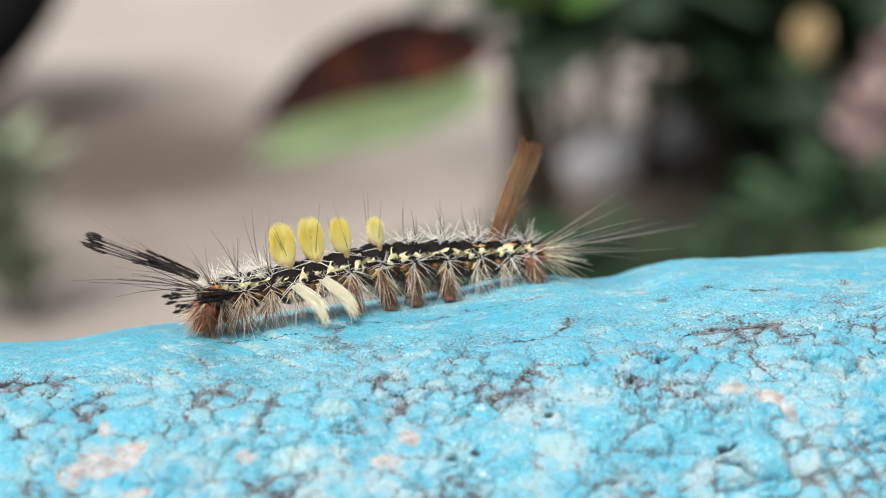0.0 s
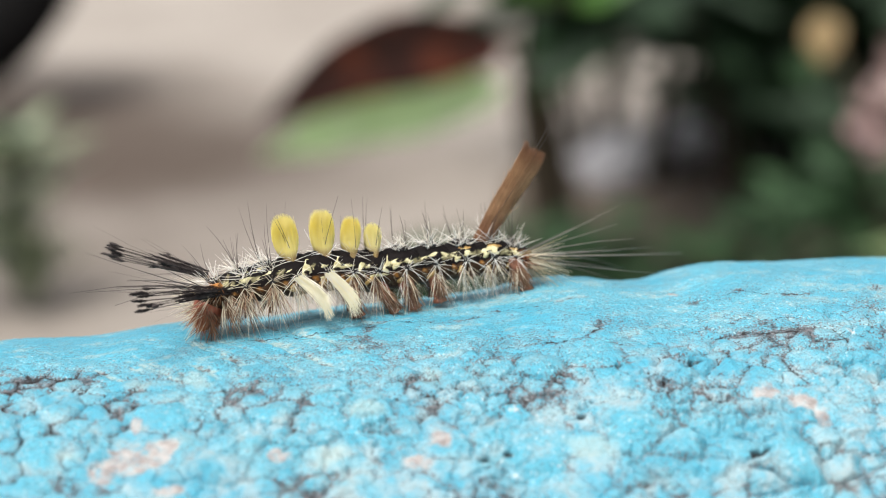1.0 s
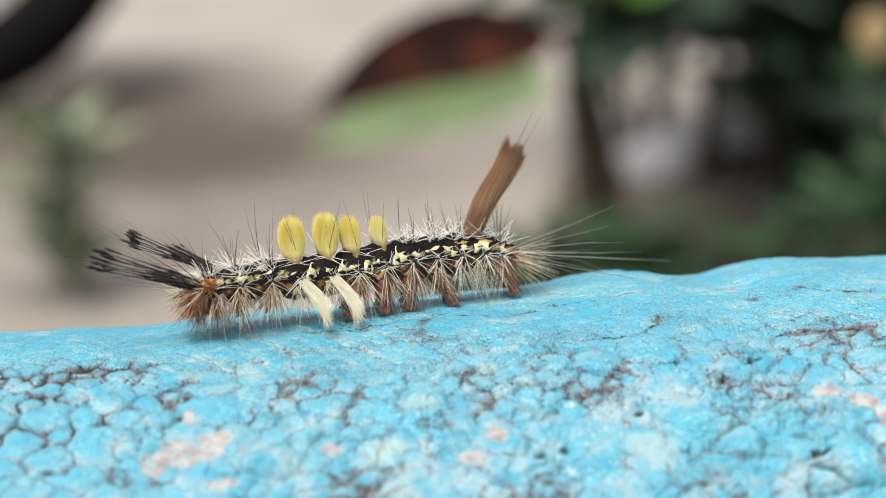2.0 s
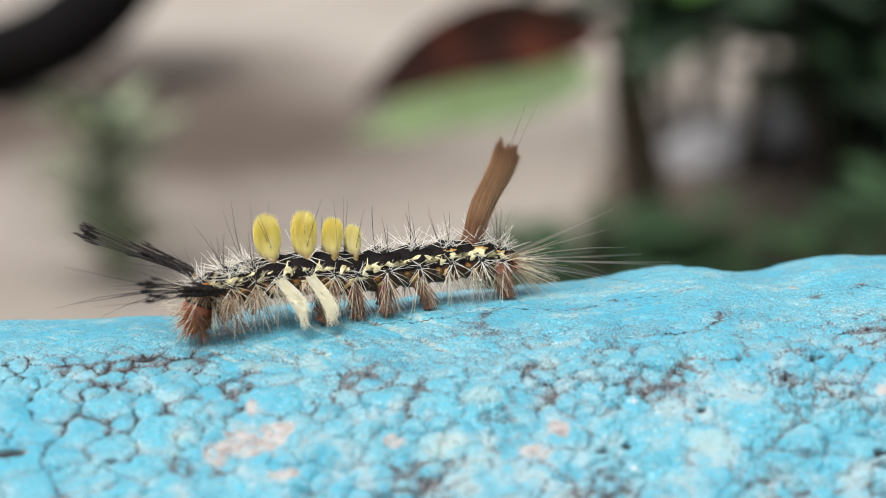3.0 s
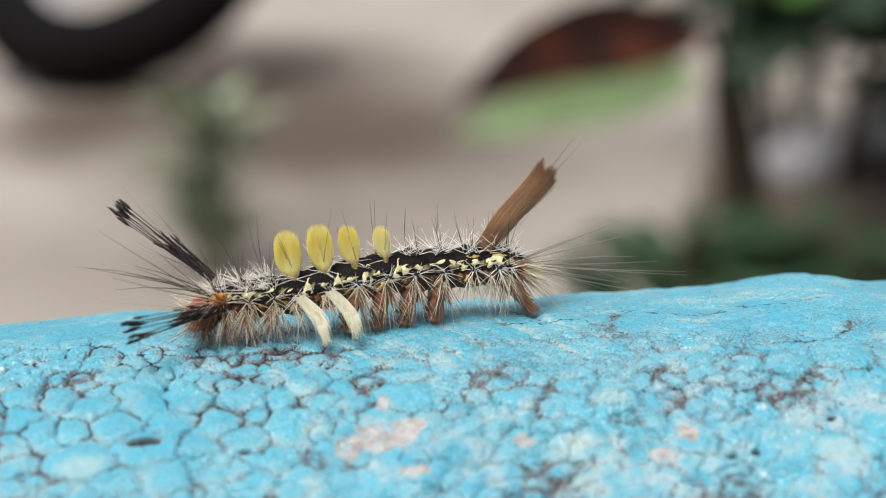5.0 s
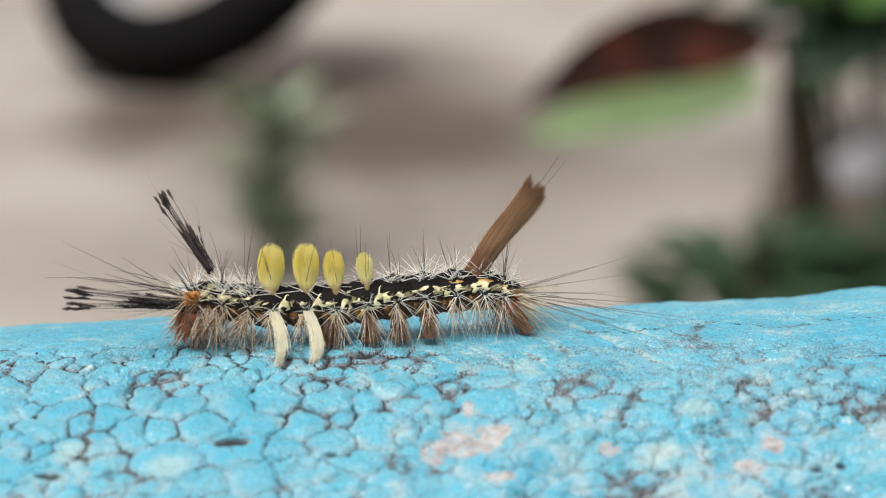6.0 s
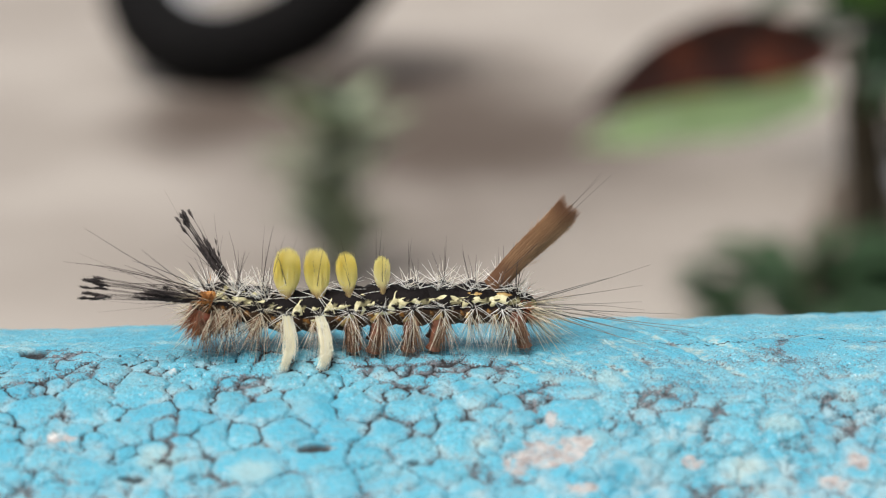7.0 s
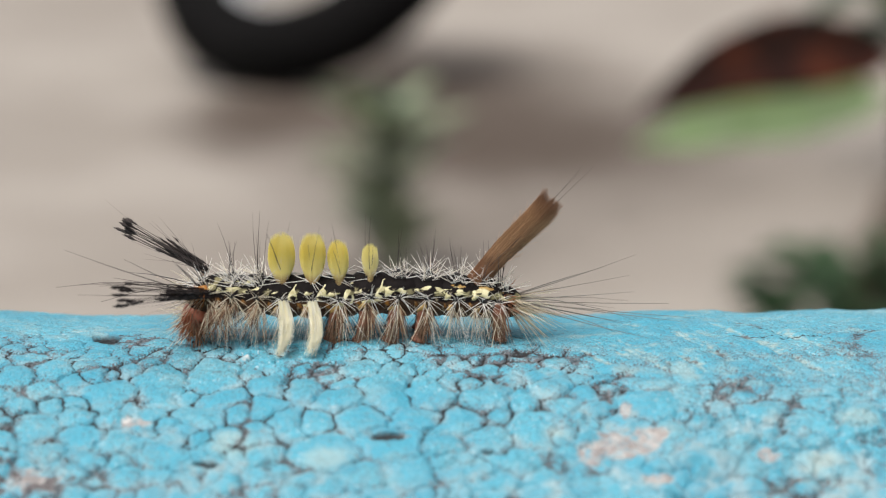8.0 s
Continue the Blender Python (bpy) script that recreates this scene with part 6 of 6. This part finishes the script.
    crawl_ring(10, (
        (0, 14.88, 1.41, 3.68, 4.37, 7.46),
        (0.2, 14.18, 1.49, 3.86, 4.18, 7.94),
        (0.5, 13.27, 1.6, 4.17, 2.5, 8.7),
        (0.8, 12.97, 1.76, 4.22, 3.26, 9.39),
        (1, 13.22, 1.69, 4, 0.65, 9.63),
        (1.2, 13.87, 1.79, 3.67, 1.68, 9.67),
        (1.5, 12.99, 2.1, 4.2, 0.75, 10.65),
        (1.7, 11.9, 2.14, 4.55, 0.98, 11.22),
        (2.8, 12.39, 2.3, 4.22, 2.79, 12.66),
        (3, 13.2, 2.11, 3.88, 0.48, 12.8),
        (3.2, 13.55, 2.31, 3.99, 1.45, 13.49),
        (3.5, 12.69, 2.57, 4.21, 1.99, 13.57),
        (3.8, 12.79, 2.48, 4.56, 4.16, 13.78),
        (4, 13.08, 2.24, 4.24, 0.17, 13.56),
        (4.2, 13.58, 2.29, 4.35, 3.35, 13.59),
        (4.5, 13.57, 2.69, 4.29, 0.88, 13.33),
        (4.7, 12.8, 2.51, 4.68, 3.31, 12.45),
        (5.8, 12.7, 1.12, 3.91, -5, 6.72),
        (6, 13.05, 0.98, 3.84, -2.12, 5.66),
        (6.2, 12.65, 1, 3.86, -1.14, 5.49),
        (6.5, 12.76, 0.82, 3.84, 5.22, 4.82),
        (6.8, 13.87, 0.72, 3.7, 1.98, 4.17),
        (7, 13.34, 0.72, 3.97, 1.65, 3.84),
        (7.2, 12.41, 0.6, 3.44, 6.82, 3.52),
        (7.5, 13.7, 0.48, 3.61, 2.83, 2.89),
        (7.8, 12.85, 0.41, 4.04, 2.85, 2.35),
        (8, 12.45, 0.35, 3.88, 3.88, 1.98)))
    crawl_ring(11, (
        (0, 18.15, 1.84, 3.44, 4.01, 7.35),
        (0.2, 17.23, 1.92, 3.63, 4.6, 7.8),
        (0.5, 16.07, 2.03, 4, 7.67, 8.43),
        (0.8, 15.77, 2.22, 4.03, 6.91, 9.15),
        (1, 16.26, 2.2, 3.92, 5.35, 9.37),
        (1.2, 17.03, 2.33, 3.56, 3.59, 9.49),
        (1.5, 15.65, 2.6, 4.13, 4.31, 10.43),
        (1.7, 14.3, 2.61, 4.46, 7.21, 10.88),
        (2.8, 15.04, 2.89, 4.05, 6.95, 12.32),
        (3, 16.3, 2.81, 3.8, 5.79, 12.42),
        (3.2, 16.44, 3, 3.89, 4.3, 13.24),
        (3.5, 15.22, 3.18, 4.09, 7.46, 13.22),
        (3.8, 15.45, 3.14, 4.34, 7.84, 13.46),
        (4, 16.11, 2.97, 4.2, 3.31, 13.32),
        (4.2, 16.64, 3.03, 4.18, 2.2, 13.5),
        (4.5, 16.39, 3.35, 4.24, 1.84, 13.24),
        (4.7, 15.32, 3.07, 4.52, 5.81, 12.27),
        (5.8, 15.61, 1.46, 4.13, -0.7, 6.63),
        (6, 15.75, 1.25, 3.87, 5.44, 5.48),
        (6.2, 15.18, 1.24, 3.87, 4.01, 5.37),
        (6.5, 15.47, 1.05, 3.59, 6.22, 4.74),
        (6.8, 16.9, 0.94, 3.59, 3.01, 4.13),
        (7, 16.04, 0.9, 3.87, 5.39, 3.77),
        (7.2, 14.94, 0.75, 3.18, 1.25, 3.56),
        (7.5, 16.83, 0.64, 3.43, 5.35, 2.84),
        (7.8, 15.51, 0.52, 3.94, -0.52, 2.37),
        (8, 15.03, 0.44, 3.69, 6.43, 1.95)))
    crawl_ring(12, (
        (0, 20.45, 2.13, 3.29, 3.45, 7.17),
        (0.2, 19.54, 2.23, 3.42, 5.19, 7.59),
        (0.5, 18.37, 2.36, 3.48, 14.13, 8.08),
        (0.8, 17.78, 2.54, 3.64, 12.37, 8.78),
        (1, 18.65, 2.59, 3.49, 11.58, 9.01),
        (1.2, 19.31, 2.7, 3.33, 6.48, 9.21),
        (1.5, 17.4, 2.91, 3.87, 10.27, 10.06),
        (1.7, 16.17, 2.96, 4.01, 15.54, 10.4),
        (2.8, 16.93, 3.29, 3.66, 13.18, 11.8),
        (3, 18.56, 3.29, 3.34, 13.51, 11.86),
        (3.2, 18.14, 3.38, 3.64, 9.91, 12.74),
        (3.5, 16.44, 3.46, 3.72, 20.88, 12.31),
        (3.8, 16.82, 3.45, 4.01, 16.32, 12.72),
        (4, 17.93, 3.38, 3.96, 9.31, 12.84),
        (4.2, 18.3, 3.43, 4.17, -0.35, 13.3),
        (4.5, 17.24, 3.55, 4.17, 6.83, 12.78),
        (4.7, 16.27, 3.27, 4.33, 14.73, 11.58),
        (5.8, 17.63, 1.69, 3.97, 6.12, 6.48),
        (6, 17.68, 1.43, 3.4, 16.63, 5.19),
        (6.2, 16.59, 1.37, 3.58, 14.61, 5.1),
        (6.5, 17.27, 1.19, 3.35, 7.9, 4.62),
        (6.8, 18.59, 1.06, 3.45, 5.2, 4.05),
        (7, 17.35, 0.98, 3.6, 14.71, 3.57),
        (7.2, 16.67, 0.86, 3.35, -7.84, 3.63),
        (7.5, 18.54, 0.72, 3.16, 10.77, 2.74),
        (7.8, 17.08, 0.59, 4.08, -7.1, 2.42),
        (8, 16.49, 0.48, 3.43, 11.62, 1.88)))
    # hair pencils: seconds, foot in mm, direction
    sway(near_pencil, (
        (0, -10.79, -3.65, 3.65, -0.54, -0.84, 0.12),
        (0.2, -11.04, -3.76, 3.96, -0.4, -0.91, 0.12),
        (0.5, -11.21, -3.91, 4.29, -0.54, -0.84, 0.05),
        (0.8, -11.41, -4.03, 4.12, -0.77, -0.62, 0.17),
        (1, -11.05, -4.17, 4.29, -0.79, -0.6, 0.09),
        (1.2, -11.42, -4.26, 4.38, -0.83, -0.56, 0.04),
        (1.5, -13.6, -4.56, 6.06, -0.82, -0.4, 0.41),
        (1.7, -13.6, -4.54, 5.4, -0.92, -0.26, 0.28),
        (2.8, -10.25, -4.55, 4.28, -0.64, 0, 0.77),
        (3, -9.43, -4.92, 4.34, -0.59, -0.77, 0.22),
        (3.2, -9.7, -5.13, 3.91, -0.61, -0.79, -0.02),
        (3.5, -11.06, -4.98, 3.48, -0.32, -0.94, 0.16),
        (3.8, -10.25, -4.96, 3.73, -0.54, -0.84, 0.02),
        (4, -8.8, -4.87, 3.69, -0.57, -0.82, -0.12),
        (4.2, -9.13, -4.96, 2.99, -0.5, -0.86, -0.13),
        (4.5, -10.33, -4.72, 2.28, -0.39, -0.92, -0.04),
        (4.7, -10.76, -4.4, 3.24, -0.73, -0.68, -0.05),
        (5.8, -11.35, -3.22, 3.88, -0.85, -0.53, 0.05),
        (6, -12.58, -3.03, 4.62, -0.96, -0.24, 0.16),
        (6.2, -12.25, -2.85, 5.54, -0.73, -0.36, 0.58),
        (6.5, -12.52, -2.77, 6.03, -0.95, -0.06, 0.3),
        (6.8, -11.32, -2.6, 6.52, -0.94, -0.06, 0.33),
        (7, -12.27, -2.5, 5.84, -0.98, -0.12, 0.15),
        (7.2, -11.78, -2.41, 5.2, -0.82, -0.54, 0.21),
        (7.5, -10.64, -2.27, 5.37, -1, 0, 0.01),
        (7.8, -11.43, -2.09, 5.47, -0.87, -0.47, 0.17),
        (8, -11.07, -1.99, 4.97, -0.67, -0.71, 0.2)))
    sway(far_pencil, (
        (0, -13.8, -0.65, 5.21, -0.89, 0.05, 0.46),
        (0.2, -14.07, -0.76, 5.23, -0.93, 0.04, 0.37),
        (0.5, -14.27, -0.91, 5.26, -0.92, 0.04, 0.38),
        (0.8, -14.14, -1.03, 5.6, -0.82, 0.54, 0.2),
        (1, -12.96, -1.17, 5.66, -0.8, 0.55, 0.24),
        (1.2, -12.72, -1.26, 6.51, -0.79, 0.58, 0.21),
        (1.5, -12.57, -1.56, 7.09, -0.46, 0.84, 0.27),
        (1.7, -12.82, -1.54, 6.71, -0.52, 0.84, 0.15),
        (2.8, -11.99, -1.55, 5.43, -0.64, 0.02, 0.77),
        (3, -11.95, -1.92, 5.81, -0.88, 0.23, 0.41),
        (3.2, -11.96, -2.13, 5.61, -0.92, 0.02, 0.4),
        (3.5, -13.34, -1.98, 5.44, -0.83, 0.05, 0.55),
        (3.8, -12.56, -1.96, 5.39, -0.91, 0.1, 0.4),
        (4, -11.39, -1.87, 5.35, -0.93, 0, 0.36),
        (4.2, -11.67, -1.96, 5.45, -0.93, 0, 0.37),
        (4.5, -12.88, -1.72, 4.99, -0.87, 0.03, 0.48),
        (4.7, -12.83, -1.4, 5.36, -0.81, 0.06, 0.59),
        (5.8, -10.56, -0.22, 6.63, -0.63, 0.56, 0.54),
        (6, -10.48, -0.03, 7.33, -0.44, 0.76, 0.49),
        (6.2, -9.22, 0.15, 7.65, -0.06, 0.58, 0.81),
        (6.5, -9.18, 0.23, 7.58, -0.17, 0.85, 0.5),
        (6.8, -8.26, 0.4, 8.09, -0.15, 0.92, 0.35),
        (7, -10.59, 0.5, 7.16, -0.42, 0.84, 0.35),
        (7.2, -10.94, 0.59, 6.52, -0.61, 0.69, 0.38),
        (7.5, -9.82, 0.73, 6.97, -0.67, 0.69, 0.28),
        (7.8, -10.93, 0.91, 6.54, -0.69, 0.51, 0.51),
        (8, -11.9, 1.01, 6.62, -0.77, 0.58, 0.26)))
    sway(tail_pencil, (
        (0, 17.91, 1.86, 5.89, 0.42, 0.01, 0.91),
        (0.2, 17.03, 1.93, 6.1, 0.64, 0, 0.77),
        (0.5, 15.94, 2.04, 6.52, 0.61, 0, 0.79),
        (0.8, 15.54, 2.24, 6.52, 0.64, 0.05, 0.76),
        (1, 16.37, 2.22, 6.44, 0.57, 0.02, 0.82),
        (1.2, 16.97, 2.35, 6.03, 0.54, 0.08, 0.84),
        (1.5, 15.51, 2.63, 6.6, 0.69, 0.38, 0.62),
        (1.7, 14.1, 2.63, 6.94, 0.54, 0.37, 0.75),
        (2.8, 14.87, 2.92, 6.5, 0.49, 0.37, 0.79),
        (3, 16.44, 2.84, 6.28, 0.43, 0.33, 0.84),
        (3.2, 16.49, 3.04, 6.34, 0.56, 0.35, 0.75),
        (3.5, 15.1, 3.23, 6.54, 0.59, 0.38, 0.71),
        (3.8, 15.27, 3.18, 6.76, 0.56, 0.41, 0.72),
        (4, 16.19, 3.01, 6.66, 0.54, 0.36, 0.76),
        (4.2, 16.41, 3.08, 6.56, 0.53, 0.28, 0.8),
        (4.5, 16.17, 3.42, 6.63, 0.66, 0.41, 0.63),
        (4.7, 15.01, 3.12, 6.9, 0.68, 0.41, 0.61),
        (5.8, 15.73, 1.48, 6.59, 0.5, 0.35, 0.79),
        (6, 15.73, 1.26, 6.36, 0.6, 0.29, 0.74),
        (6.2, 15.14, 1.25, 6.32, 0.63, 0.14, 0.77),
        (6.5, 15.41, 1.06, 5.98, 0.55, 0.16, 0.82),
        (6.8, 17.01, 0.96, 5.99, 0.43, 0, 0.9),
        (7, 16.09, 0.91, 6.29, 0.7, 0.13, 0.7),
        (7.2, 14.89, 0.76, 5.52, 0.53, 0.18, 0.83),
        (7.5, 17.01, 0.65, 5.84, 0.5, 0.4, 0.77),
        (7.8, 15.46, 0.53, 6.28, 0.72, 0.15, 0.68),
        (8, 15.09, 0.44, 6.09, 0.68, 0.15, 0.71)))


motions()
